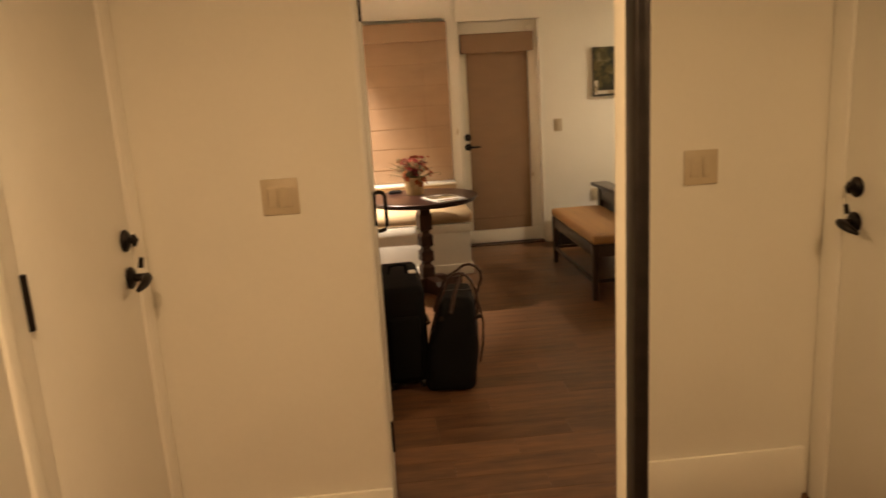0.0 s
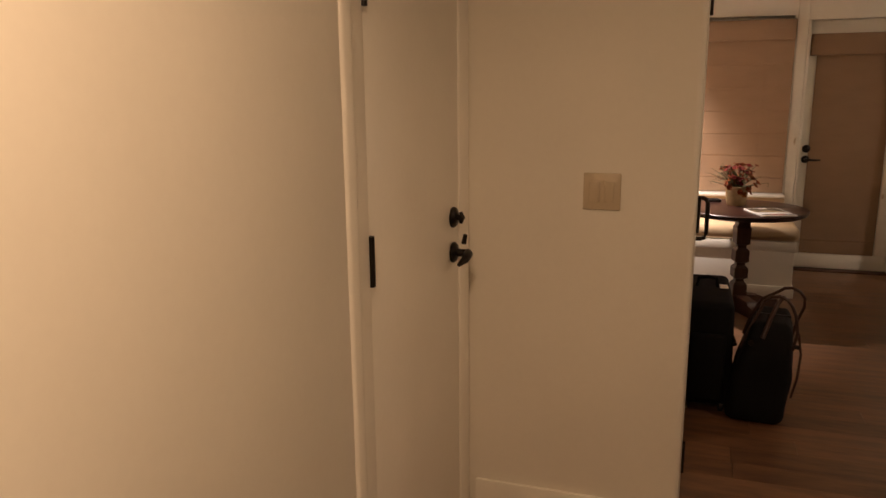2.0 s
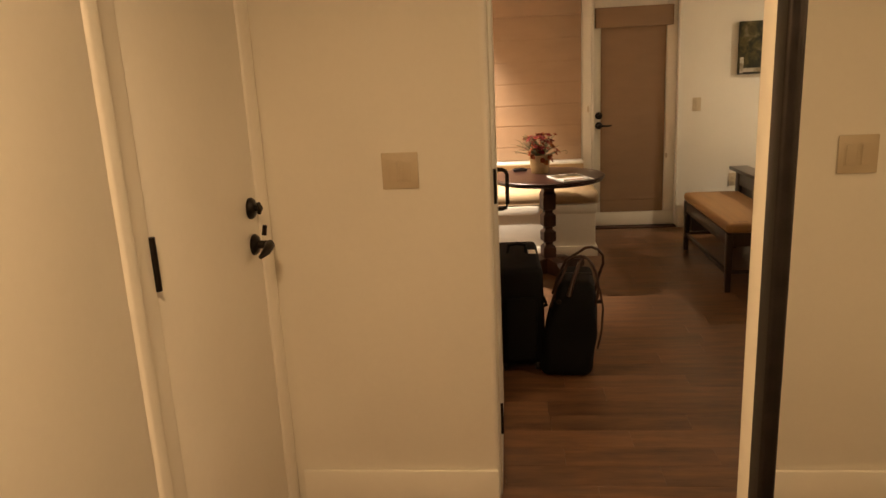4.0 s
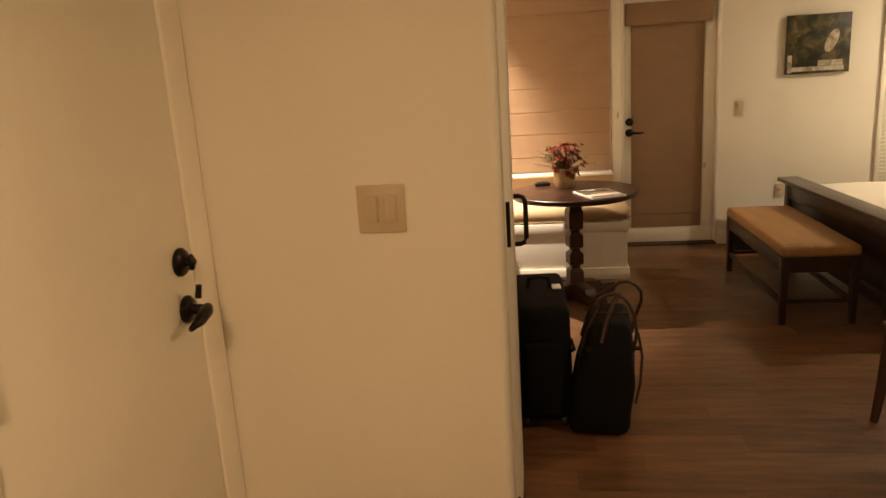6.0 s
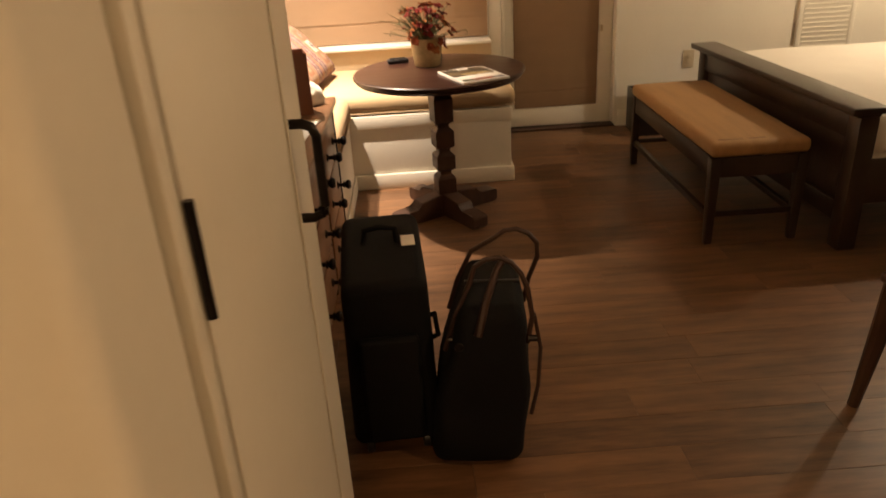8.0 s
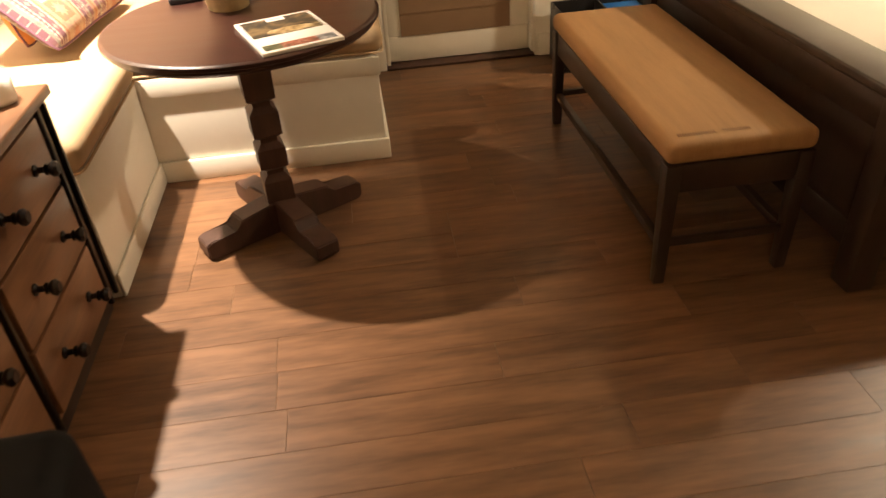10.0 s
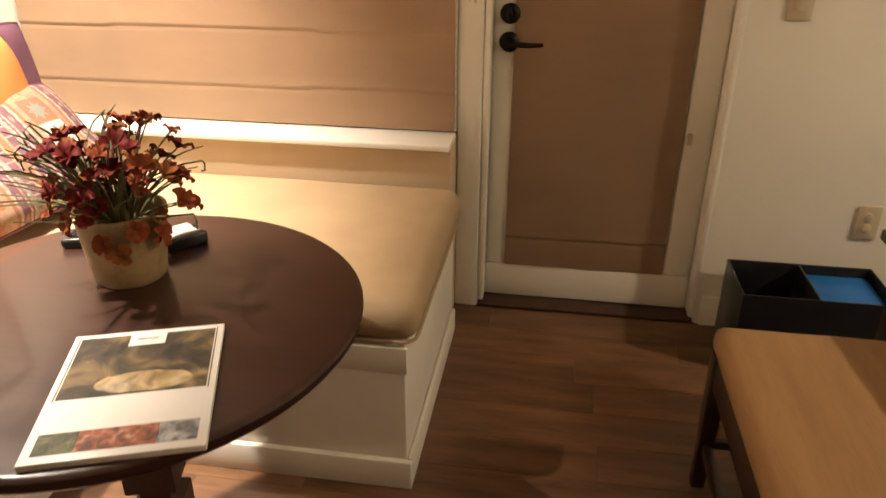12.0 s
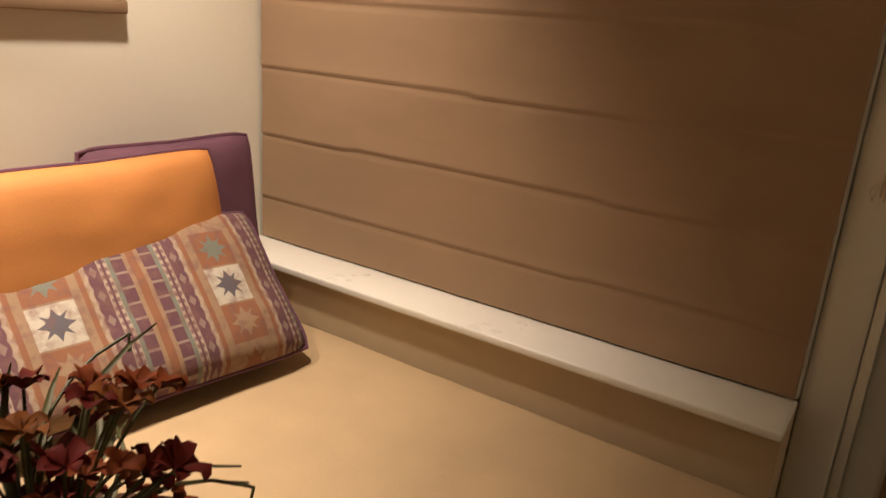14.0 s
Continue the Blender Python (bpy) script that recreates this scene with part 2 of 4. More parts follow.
# far wall with window and door recesses
far = bmesh.new()
add_box(far, 2.385, XR, YB, YB + 0.2, 0, CEIL)
structure("wall_far", far, M_WALL, "off-white plaster wall with picture", "wall")
structure("wall_far_pier", box(1.492, 1.578, YB - 0.01, YB + 0.2, 0, CEIL, 0.008), M_TRIM, "cream painted pier between window and door", "wall")
structure("wall_far_over_door", box(1.578, 2.385, YB, YB + 0.2, 2.16, CEIL), M_WALL, "off-white wall over the door", "wall")
structure("wall_far_over_window", box(XL, 1.492, YB, YB + 0.2, 2.2, CEIL), M_WALL, "off-white wall over the window", "wall")
structure("wall_window_apron", box(XL, 1.49, 7.135, YB + 0.2, 0, 0.667), M_BACK, "beige upholstered panel under the window sill", "wall")

for nm, b in (("baseboard", (0.03, 0.735, 2.593, 2.608, 0, 0.215)), ("baseboard.001", (0.031, 0.045, YH, 1.6, 0, 0.15)),
              ("baseboard.002", (2.40, XR, YB - 0.014, YB - 0.002, 0, 0.12))):
    structure(nm, box(*b, 0.005), M_TRIM, "cream painted wooden baseboard", "baseboard")

# ---------------------------------------------------------------- hall things


def lever_set(parent, deadbolt, spindle, axis, along, knob=False):
    """Round deadbolt and lever set. axis: out of the door; along: the way the lever points."""
    axis, along = Vector(axis), Vector(along)
    turn = axis.to_track_quat("Z", "Y").to_matrix()
    bm = bmesh.new()
    lathe(bm, [(0.033, 0), (0.034, 0.006), (0.028, 0.014), (0.012, 0.018)], 24, deadbolt, turn)
    db = part("deadbolt", bm, M_IRON, parent, "dark bronze deadbolt rose")
    bm = bmesh.new()
    d = Vector(deadbolt) + axis * 0.018
    up = axis.cross(along)
    tube(bm, [d - axis * 0.002, d + axis * 0.010], 0.010, 12)
    tube(bm, [d + axis * 0.010 - up * 0.018, d + axis * 0.016, d + axis * 0.010 + up * 0.018], [0.006, 0.009, 0.006], 10)
    part("thumb_turn", bm, M_IRON, db)
    bm = bmesh.new()
    lathe(bm, [(0.033, 0), (0.034, 0.006), (0.027, 0.014), (0.013, 0.018), (0.012, 0.045)], 24, spindle, turn)
    rose = part("rose", bm, M_IRON, parent, "dark bronze lever rose")
    s = Vector(spindle) + axis * 0.048
    bm = bmesh.new()
    if knob:
        tube(bm, [s - along * 0.012, s + along * 0.015 + axis * 0.008, s + along * 0.06 + axis * 0.012 - Vector((0, 0, 0.008)), s + along * 0.088 - Vector((0, 0, 0.02))], [0.012, 0.016, 0.013, 0.006], 12)
    else:
        tube(bm, [s - along * 0.012, s + along * 0.02, s + along * 0.07 - Vector((0, 0, 0.003)), s + along * 0.115], [0.010, 0.0105, 0.009, 0.006], 12)
    part("lever", bm, M_IRON, rose)


# flush hall door with dark hinge, in its casing
door = tagged(part("door_1", box(-0.045, 0.0, 1.792, 2.498, 0.008, 2.04, 0.003), M_TRIM), "closed cream flush door with dark bronze hardware", "door", kind="structure")
lever_set(door, (0.0, 2.436, 1.215), (0.0, 2.436, 1.10), (1, 0, 0), (0, -1, 0), knob=True)
for z in (0.28, 1.215, 1.86):
    bm = bmesh.new()
    tube(bm, [(0.008, 1.789, z - 0.062), (0.008, 1.789, z + 0.062)], 0.0085, 12)
    add_box(bm, 0.0005, 0.003, 1.790, 1.806, z - 0.06, z + 0.06)
    part("hinge", bm, M_IRON, door, "dark bronze door hinge")
bm = bmesh.new()
tube(bm, [(0.044, 2.415, 1.135), (0.05, 2.415, 1.165)], [0.008, 0.007], 10)
part("privacy_tab", bm, M_IRON, door)
structure("trim_door_bead", box(-0.045, 0.034, 1.622, 1.680, 0, 2.116, 0.014, 4), M_TRIM, "rounded cream door casing bead", "trim")
structure("trim_door_near", box(-0.045, 0.006, 1.682, 1.785, 0, 2.116, 0.003, 3), M_TRIM, "cream painted door casing", "trim")
structure("trim_door_far", box(-0.045, 0.005, 2.501, 2.608, 0, 2.116, 0.008, 3), M_TRIM, "cream painted door casing by the corner", "trim")
structure("trim_door_head", box(-0.045, 0.012, 1.787, 2.501, 2.044, 2.116, 0.006), M_TRIM, "cream painted door head casing", "trim")


def switch_plate(m, w, h, gangs, label, name="light_switch", rockers=True):
    sw = thing(name, m, label, "switch" if rockers else "outlet")
    part("plate", box(-w / 2, w / 2, -0.007, 0, -h / 2, h / 2, 0.003), M_PLATE, sw)
    for i in range(gangs):
        x = (i - (gangs - 1) / 2) * 0.046
        if rockers:
            part("frame", box(x - 0.0185, x + 0.0185, -0.0085, -0.0072, -0.036, 0.036, 0.001), M_PLATE, sw)
            part("rocker", box(x - 0.015, x + 0.015, -0.013, -0.0088, -0.032, 0.032, 0.002, 2, pose(0, 0, 0, 3, 0, 0)), M_PLATE, sw)
        else:
            for z in (-0.02, 0.02):
                bm = bmesh.new()
                lathe(bm, [(0.016, 0), (0.016, 0.003), (0.014, 0.004)], 20, (0, -0.0072, z), Matrix.Rotation(radians(90), 3, "X"))
                part("socket", bm, M_PLATE, sw)
    return sw


switch_plate(pose(0.45, 2.607, 1.291), 0.118, 0.118, 2, "ivory two-gang rocker switch plate on hall wall")
switch_plate(pose(2.533, YB - 0.001, 1.152), 0.075, 0.12, 1, "ivory single rocker switch beside the far door")
switch_plate(pose(2.886, YB - 0.001, 0.445), 0.075, 0.12, 1, "ivory wall socket plate beside the bed", "wall_socket", False)

# mirrored closet door with dark frame
mir = thing("mirror_door", pose(1.154, 0, 0), "tall mirrored closet door in a dark bronze frame", "mirror")
part("glass", box(0.0, 0.006, -1.2, 1.238, 0.05, 2.25), M_MIRROR, mir, "clear mirror glass")
part("stile", box(-0.012, 0.03, 1.2395, 1.286, 0.012, 2.30, 0.006, 3), M_IRON, mir, "dark bronze frame stile")
part("stile", box(-0.012, 0.03, -1.27, -1.2015, 0.012, 2.30, 0.006, 3), M_IRON, mir, "dark bronze frame stile")
part("rail", box(-0.010, 0.03, -1.2, 1.225, 0.012, 0.048, 0.004), M_IRON, mir, "dark bronze bottom rail")
part("rail", box(-0.010, 0.03, -1.2, 1.225, 2.252, 2.30, 0.004), M_IRON, mir, "dark bronze top rail")

# hall ceiling lamp
hl = thing("ceiling_lamp", pose(0.55, 0.4, CEIL), "round flush ceiling lamp with glowing glass", "ceiling lamp")
bm = bmesh.new()
lathe(bm, [(0.19, -0.03), (0.20, -0.02), (0.20, -0.001)], 40)
part("rim", bm, M_IRON, hl)
bm = bmesh.new()
lathe(bm, [(0.10, -0.052), (0.15, -0.046), (0.178, -0.033), (0.18, -0.031)], 40)
part("diffuser", bm, M_GLOW, hl)

# ---------------------------------------------------------------- closet beside the opening
structure("wall_closet_far", box(XL, 0.70, 3.60, 3.64, 0, CEIL), M_WALL, "cream side wall of the built-in closet", "wall")
structure("wall_closet_top", box(0.66, 0.738, 2.784, 3.64, 2.14, CEIL, 0.004), M_WALL, "cream wall over the closet door", "wall")
structure("trim_closet_near", box(0.66, 0.744, 2.784, 2.818, 0, 2.138, 0.004), M_TRIM, "cream closet door jamb", "trim")
structure("trim_closet_far", box(0.702, 0.735, 3.568, 3.63, 0, 2.138, 0.004), M_TRIM, "cream closet door jamb at far side", "trim")
cd = tagged(part("door_2", box(0.705, 0.745, 2.826, 3.565, 0.012, 2.13, 0.004), M_TRIM), "closed cream closet door with black pull handle", "door", kind="structure")
for z in (0.3, 1.193, 1.9):
    bm = bmesh.new()
    tube(bm, [(0.749, 2.823, z - 0.062), (0.749, 2.823, z + 0.062)], 0.0055, 12)
    part("hinge", bm, M_IRON, cd, "dark bronze hinge")
part("stile_bead", box(0.7455, 0.7495, 3.38, 3.392, 0.1, 2.05, 0.0015), M_TRIM, cd)
bm = bmesh.new()
HZ, HH, HY = 1.082, 0.086, 3.41
tube(bm, [(0.744, HY, HZ + HH), (0.768, HY, HZ + HH), (0.783, HY, HZ + HH - 0.006), (0.79, HY, HZ + HH - 0.022), (0.79, HY, HZ),
          (0.79, HY, HZ - HH + 0.022), (0.783, HY, HZ - HH + 0.006), (0.768, HY, HZ - HH), (0.744, HY, HZ - HH)], 0.0088, 14)
part("handle", bm, M_IRON, cd, "black D-shaped pull handle")

# ---------------------------------------------------------------- far wall: window, shade, door
win = tagged(part("window_1", box(XL + 0.002, 1.49, YB + 0.05, YB + 0.09, 0.70, 2.198), M_TRIM), "dark window covered by a beige roman shade", "window", kind="structure")
part("window_sill", box(XL + 0.002, 1.491, 7.108, 7.275, 0.669, 0.690, 0.005, 3), M_SILL, win, "white painted wooden sill")
part("pier_casing", box(1.462, 1.4905, 7.272, YB + 0.045, 0.692, 2.198, 0.004), M_TRIM, win)


def roman_shade(name, x0, x1, y, z0, z1, folds, mat, label, valance, seed, seam=None):
    sh = thing(name, pose((x0 + x1) / 2, y, z0), label, "window shade")
    w, h = x1 - x0, z1 - z0
    bm = bmesh.new()
    nx, nz = 110, int(h / 0.006)
    rows = []
    for j in range(nz + 1):
        z = h * j / nz
        row = []
        for i in range(nx + 1):
            x = w * (i / nx - 0.5)
            lap = 0.0
            for f in folds:
                dz = z - (f - z0)
                wave = 0.006 * math.sin(x * 4 + f * 11) * 0.5
                dz += wave
                if 0 <= dz < 0.10:
                    lap = max(lap, 0.0034 * (1 - dz / 0.10) ** 3)
                elif -0.014 < dz < 0:
                    lap = min(lap, -0.0012)
            if seam is not None:
                lap += 0.0026 * max(0.0, 1 - abs(x + 0.012 * (z - 0.5) - seam) / 0.018)
            n = noise.noise(Vector((x * 2.3 + seed, z * 1.7, seed))) * 0.004 + noise.noise(Vector((x * 11 + seed, z * 4, 3))) * 0.0022
            row.append(bm.verts.new((x, -lap - n, z)))
        rows.append(row)
    for a, b in zip(rows, rows[1:]):
        for i in range(nx):
            bm.faces.new((a[i], a[i + 1], b[i + 1], b[i]))
    geom = bmesh.ops.extrude_face_region(bm, geom=bm.faces[:])
    bmesh.ops.translate(bm, verts=[v for v in geom["geom"] if isinstance(v, bmesh.types.BMVert)], vec=(0, 0.006, 0))
    part("fabric", bm, mat, sh, angle=70)
    vz0, vz1, over, dep = valance
    part("valance", box(-w / 2 - over, w / 2 + over, -dep, 0.006, vz0 - z0, vz1 - z0, 0.008, 3), mat, sh, "beige fabric valance")
    return sh


roman_shade("roman_shade", XL + 0.012, 1.484, 7.262, 0.695, 2.10, [0.825, 1.019, 1.213, 1.407, 1.60, 1.80], M_SHADE,
                 "lowered beige fabric roman shade over window sill", (2.0, 2.168, 0.0, 0.05), 1.0, 0.557)

d2 = tagged(part("door_3", box(1.582, 2.382, YB + 0.085, YB + 0.13, 0.014, 2.155, 0.003), M_TRIM), "cream exterior door with fabric shade over its glass", "door", kind="structure")
structure("threshold", box(1.582, 2.382, YB - 0.004, YB + 0.13, 0.0, 0.011, 0.003), M_LEG, "dark wooden door threshold", "threshold")
part("bottom_rail", box(1.60, 2.36, YB + 0.076, YB + 0.0845, 0.016, 0.15, 0.003), M_TRIM, d2)
part("stile", box(1.60, 1.70, YB + 0.076, YB + 0.0845, 0.152, 2.1, 0.003), M_TRIM, d2)
part("stile", box(2.27, 2.36, YB + 0.076, YB + 0.0845, 0.152, 2.1, 0.003), M_TRIM, d2)
lever_set(d2, (1.655, YB + 0.076, 1.078), (1.655, YB + 0.076, 0.986), (0, -1, 0), (1, 0, 0))
roman_shade("door_shade", 1.672, 2.262, YB + 0.072, 0.152, 2.0, [0.27], M_SHADE_D, "lowered brown fabric shade on the far door", (1.868, 2.045, 0.055, 0.05), 5.0)
structure("trim_far_door_right", box(2.362, 2.384, YB - 0.008, YB + 0.07, 0.027, 2.158, 0.004), M_TRIM, "cream painted door trim", "trim")
structure("trim_far_door_left", box(1.580, 1.600, YB - 0.006, YB + 0.07, 0.027, 2.158, 0.004), M_TRIM, "cream painted door trim", "trim")

cc = thing("cord_cleat", pose(1.548, YB - 0.0105, 1.15), "small ivory cord cleat with looped shade cord", "cleat")
part("base", box(-0.008, 0.008, -0.006, 0, -0.022, 0.022, 0.002), M_PLATE, cc)
bm = bmesh.new()
tube(bm, [(0.0, -0.012, 0.03), (0.0, -0.016, 0.0), (0.0, -0.012, -0.03)], [0.003, 0.006, 0.003], 8)
part("horn", bm, M_PLATE, cc)
bm = bmesh.new()
tube(bm, [(-0.004, -0.012, 0.30), (-0.004, -0.014, 0.02), (-0.018, -0.014, -0.03), (-0.024, -0.012, -0.01), (-0.008, -0.016, 0.012)], 0.0014, 6)
part("cord", bm, M_LINEN, cc)
hc = thing("shade_clip", pose(2.285, YB + 0.0755, 0.68), "small ivory hold-down clip beside the door shade", "clip")
part("clip_body", box(-0.008, 0.008, -0.016, 0, -0.02, 0.02, 0.004), M_PLATE, hc)

# framed canvas on the far wall, plain shapes of foliage and light
pc = thing("canvas_picture", pose(3.122, YB, 1.40), "unframed dark garden canvas picture on white wall", "picture")


def picture_material(name, cols, scale):
    mat = bpy.data.materials.new(name)
    mat.use_nodes = True
    nt = mat.node_tree
    b = nt.nodes["Principled BSDF"]
    b.inputs["Roughness"].default_value = 0.5
    tc = nt.nodes.new("ShaderNodeTexCoord")
    n = nt.nodes.new("ShaderNodeTexNoise")
    n.inputs["Scale"].default_value = scale
    n.inputs["Detail"].default_value = 6
    n.inputs["Distortion"].default_value = 0.8
    r = nt.nodes.new("ShaderNodeValToRGB")
    r.color_ramp.elements[0].position = 0.36
    r.color_ramp.elements[0].color = (*cols[0], 1)
    r.color_ramp.elements[1].position = 0.72
    r.color_ramp.elements[1].color = (*cols[-1], 1)
    for i, c in enumerate(cols[1:-1]):
        e = r.color_ramp.elements.new(0.36 + 0.36 * (i + 1) / (len(cols) - 1))
        e.color = (*c, 1)
    nt.links.new(tc.outputs["Object"], n.inputs["Vector"])
    nt.links.new(n.outputs[0], r.inputs[0])
    nt.links.new(r.outputs[0], b.inputs["Base Color"])
    return mat


M_PIC = picture_material("garden_print", [(0.012, 0.012, 0.008), (0.03, 0.03, 0.015), (0.10, 0.085, 0.03), (0.22, 0.19, 0.12)], 9)
M_PICLIGHT = picture_material("pale_print", [(0.25, 0.2, 0.13), (0.5, 0.45, 0.36), (0.62, 0.57, 0.48)], 16)
M_PHOTO = picture_material("brochure_photo", [(0.02, 0.018, 0.014), (0.06, 0.045, 0.025), (0.16, 0.11, 0.05), (0.32, 0.24, 0.12)], 20)
M_PHOTO2 = picture_material("brochure_strip", [(0.1, 0.12, 0.1), (0.35, 0.18, 0.10), (0.5, 0.42, 0.35), (0.25, 0.3, 0.33)], 40)
M_PHOTO_LIGHT = picture_material("photo_lawn", [(0.20, 0.13, 0.05), (0.42, 0.31, 0.15), (0.55, 0.44, 0.26)], 26)
M_STRIP_GREEN = picture_material("photo_garden", [(0.03, 0.04, 0.02), (0.10, 0.11, 0.05), (0.25, 0.22, 0.12)], 60)
M_STRIP_RED = picture_material("photo_flowers", [(0.10, 0.05, 0.03), (0.35, 0.10, 0.05), (0.5, 0.40, 0.30)], 55)
M_STRIP_GREY = picture_material("photo_sky", [(0.10, 0.10, 0.10), (0.30, 0.31, 0.32), (0.55, 0.55, 0.55)], 45)
part("canvas", box(-0.243, 0.243, -0.035, -0.001, 0, 0.46, 0.004), M_PIC, pc)
bm = bmesh.new()
bmesh.ops.create_icosphere(bm, subdivisions=3, radius=1)
bmesh.ops.transform(bm, matrix=pose(0.10, -0.0355, 0.25, 0, 24, 0) @ Matrix.Diagonal((0.042, 0.003, 0.095, 1)), verts=bm.verts)
part("pale_figure_shape", bm, M_PICLIGHT, pc)
part("pale_band", box(-0.21, 0.2, -0.0375, -0.0355, 0.02, 0.055), M_PICLIGHT, pc)
part("pale_band", box(-0.232, -0.2, -0.0375, -0.0355, 0.01, 0.15), M_PICLIGHT, pc)
part("pale_band", box(0.0, 0.19, -0.0375, -0.0355, 0.058, 0.10), M_PICLIGHT, pc)

# louvred closet door in the far wall
lv = thing("louvred_door", pose(3.82, YB, 0), "white louvred closet door behind the bed", "louvred door")
part("stile", box(-0.20, -0.165, -0.022, -0.001, 0, 2.0, 0.003), M_TRIM, lv)
part("stile", box(0.165, 0.20, -0.022, -0.001, 0, 2.0, 0.003), M_TRIM, lv)
part("rail", box(-0.163, 0.163, -0.020, -0.001, 1.94, 2.0, 0.003), M_TRIM, lv)
part("rail", box(-0.163, 0.163, -0.020, -0.001, 0, 0.1, 0.003), M_TRIM, lv)
part("backing", box(-0.163, 0.163, -0.004, -0.0005, 0.1, 1.94), M_TRIM, lv)
me = smooth_mesh(box(-0.163, 0.163, -0.004, 0.004, -0.016, 0.016), "slat", M_TRIM)
for i in range(72):
    s = new("slat", me)
    s.parent = lv
    s.matrix_local = pose(0, -0.016, 0.12 + i * 0.0315, 16, 0, 0)

# ---------------------------------------------------------------- window seat
structure("window_seat_base", box(XL, 1.505, 6.306, 7.132, 0, 0.438, 0.006), M_TRIM, "cream painted built-in window seat base", "window seat")
structure("window_seat_arm_base", box(XL, 0.575, 5.52, 6.304, 0, 0.438, 0.006), M_TRIM, "cream painted built-in side seat base", "window seat")
structure("window_seat_rail", box(0.59, 1.512, 6.292, 6.305, 0.365, 0.439, 0.003), M_TRIM, "cream face rail of window seat", "trim")
structure("baseboard.003", box(0.59, 1.52, 6.285, 6.3045, 0, 0.09, 0.005), M_TRIM, "cream baseboard of window seat", "baseboard")
structure("baseboard.004", box(0.5765, 0.588, 5.52, 6.30, 0, 0.09, 0.005), M_TRIM, "cream baseboard of side seat", "baseboard")
structure("baseboard.005", box(1.5065, 1.52, 6.306, 7.1, 0, 0.09, 0.005), M_TRIM, "cream baseboard at seat end", "baseboard")


def pad(name, x0, x1, y0, y1, z0, z1, label, tufts=0):
    th = thing(name, pose((x0 + x1) / 2, (y0 + y1) / 2, z0), label, "seat cushion")
    w, d, h = x1 - x0, y1 - y0, z1 - z0
    bm = bmesh.new()
    res = bmesh.ops.create_cube(bm, size=1)
    for v in res["verts"]:
        v.co = Vector((v.co.x * w, v.co.y * d, (v.co.z + 0.5) * h))
    bmesh.ops.bevel(bm, geom=bm.edges[:], offset=0.05, segments=6, affect="EDGES", profile=0.5)
    bmesh.ops.subdivide_edges(bm, edges=[e for e in bm.edges if e.calc_length() > 0.12], cuts=14, use_grid_fill=True)
    for v in bm.verts:
        if v.co.z > h * 0.6:
            u, q = 2 * v.co.x / w, 2 * v.co.y / d
            v.co.z += 0.018 * max(0, (1 - u * u) * (1 - q * q)) ** 0.6 + 0.004 * noise.noise(Vector((v.co.x * 5, v.co.y * 5, w)))
    part("cover", bm, M_SEAT, th, angle=60)
    for z in (0.012,):
        bm = bmesh.new()
        e = 0.002
        c = 0.04
        pts = []
        for sx, sy, a0 in ((1, 1, 0), (-1, 1, 90), (-1, -1, 180), (1, -1, 270)):
            for k in range(5):
                a = radians(a0 + 22.5 * k)
                pts.append((sx * (w / 2 - c) + (c - 0.008 + e) * math.cos(a), sy * (d / 2 - c) + (c - 0.008 + e) * math.sin(a), z))
        tube(bm, pts + [pts[0]], 0.005, 6)
        part("piping", bm, M_SEAT, th)
    return th


pad("seat_cushion", XL + 0.004, 1.537, 6.298, 7.118, 0.4405, 0.55, "beige upholstered window seat cushion")
pad("seat_cushion", XL + 0.004, 0.596, 5.525, 6.294, 0.4405, 0.55, "beige upholstered side seat cushion")


def pillow(m, w, d, h, mat, label, seed, piping=None):
    th = thing("throw_pillow", m, label, "pillow", "pillows in the seat corner")
    part("cover", cushion(w, d, h, wrinkle=0.006, seed=seed), mat, th, angle=75)
    bm = bmesh.new()
    pts = []
    n = 14
    for sx0, sy0, sx1, sy1 in ((-1, -1, 1, -1), (1, -1, 1, 1), (1, 1, -1, 1), (-1, 1, -1, -1)):
        for k in range(n):
            u, v = sx0 + (sx1 - sx0) * k / n, sy0 + (sy1 - sy0) * k / n
            pts.append((u * w / 2 * (1 - 0.025 * (1 - abs(v)) * u * u - 0.035 * v ** 8 * abs(u)), v * d / 2 * (1 - 0.025 * (1 - abs(u)) * v * v - 0.035 * u ** 8 * abs(v)), 0))
    tube(bm, pts + [pts[0]], 0.005, 6)
    part("piping", bm, piping or mat, th)
    return th


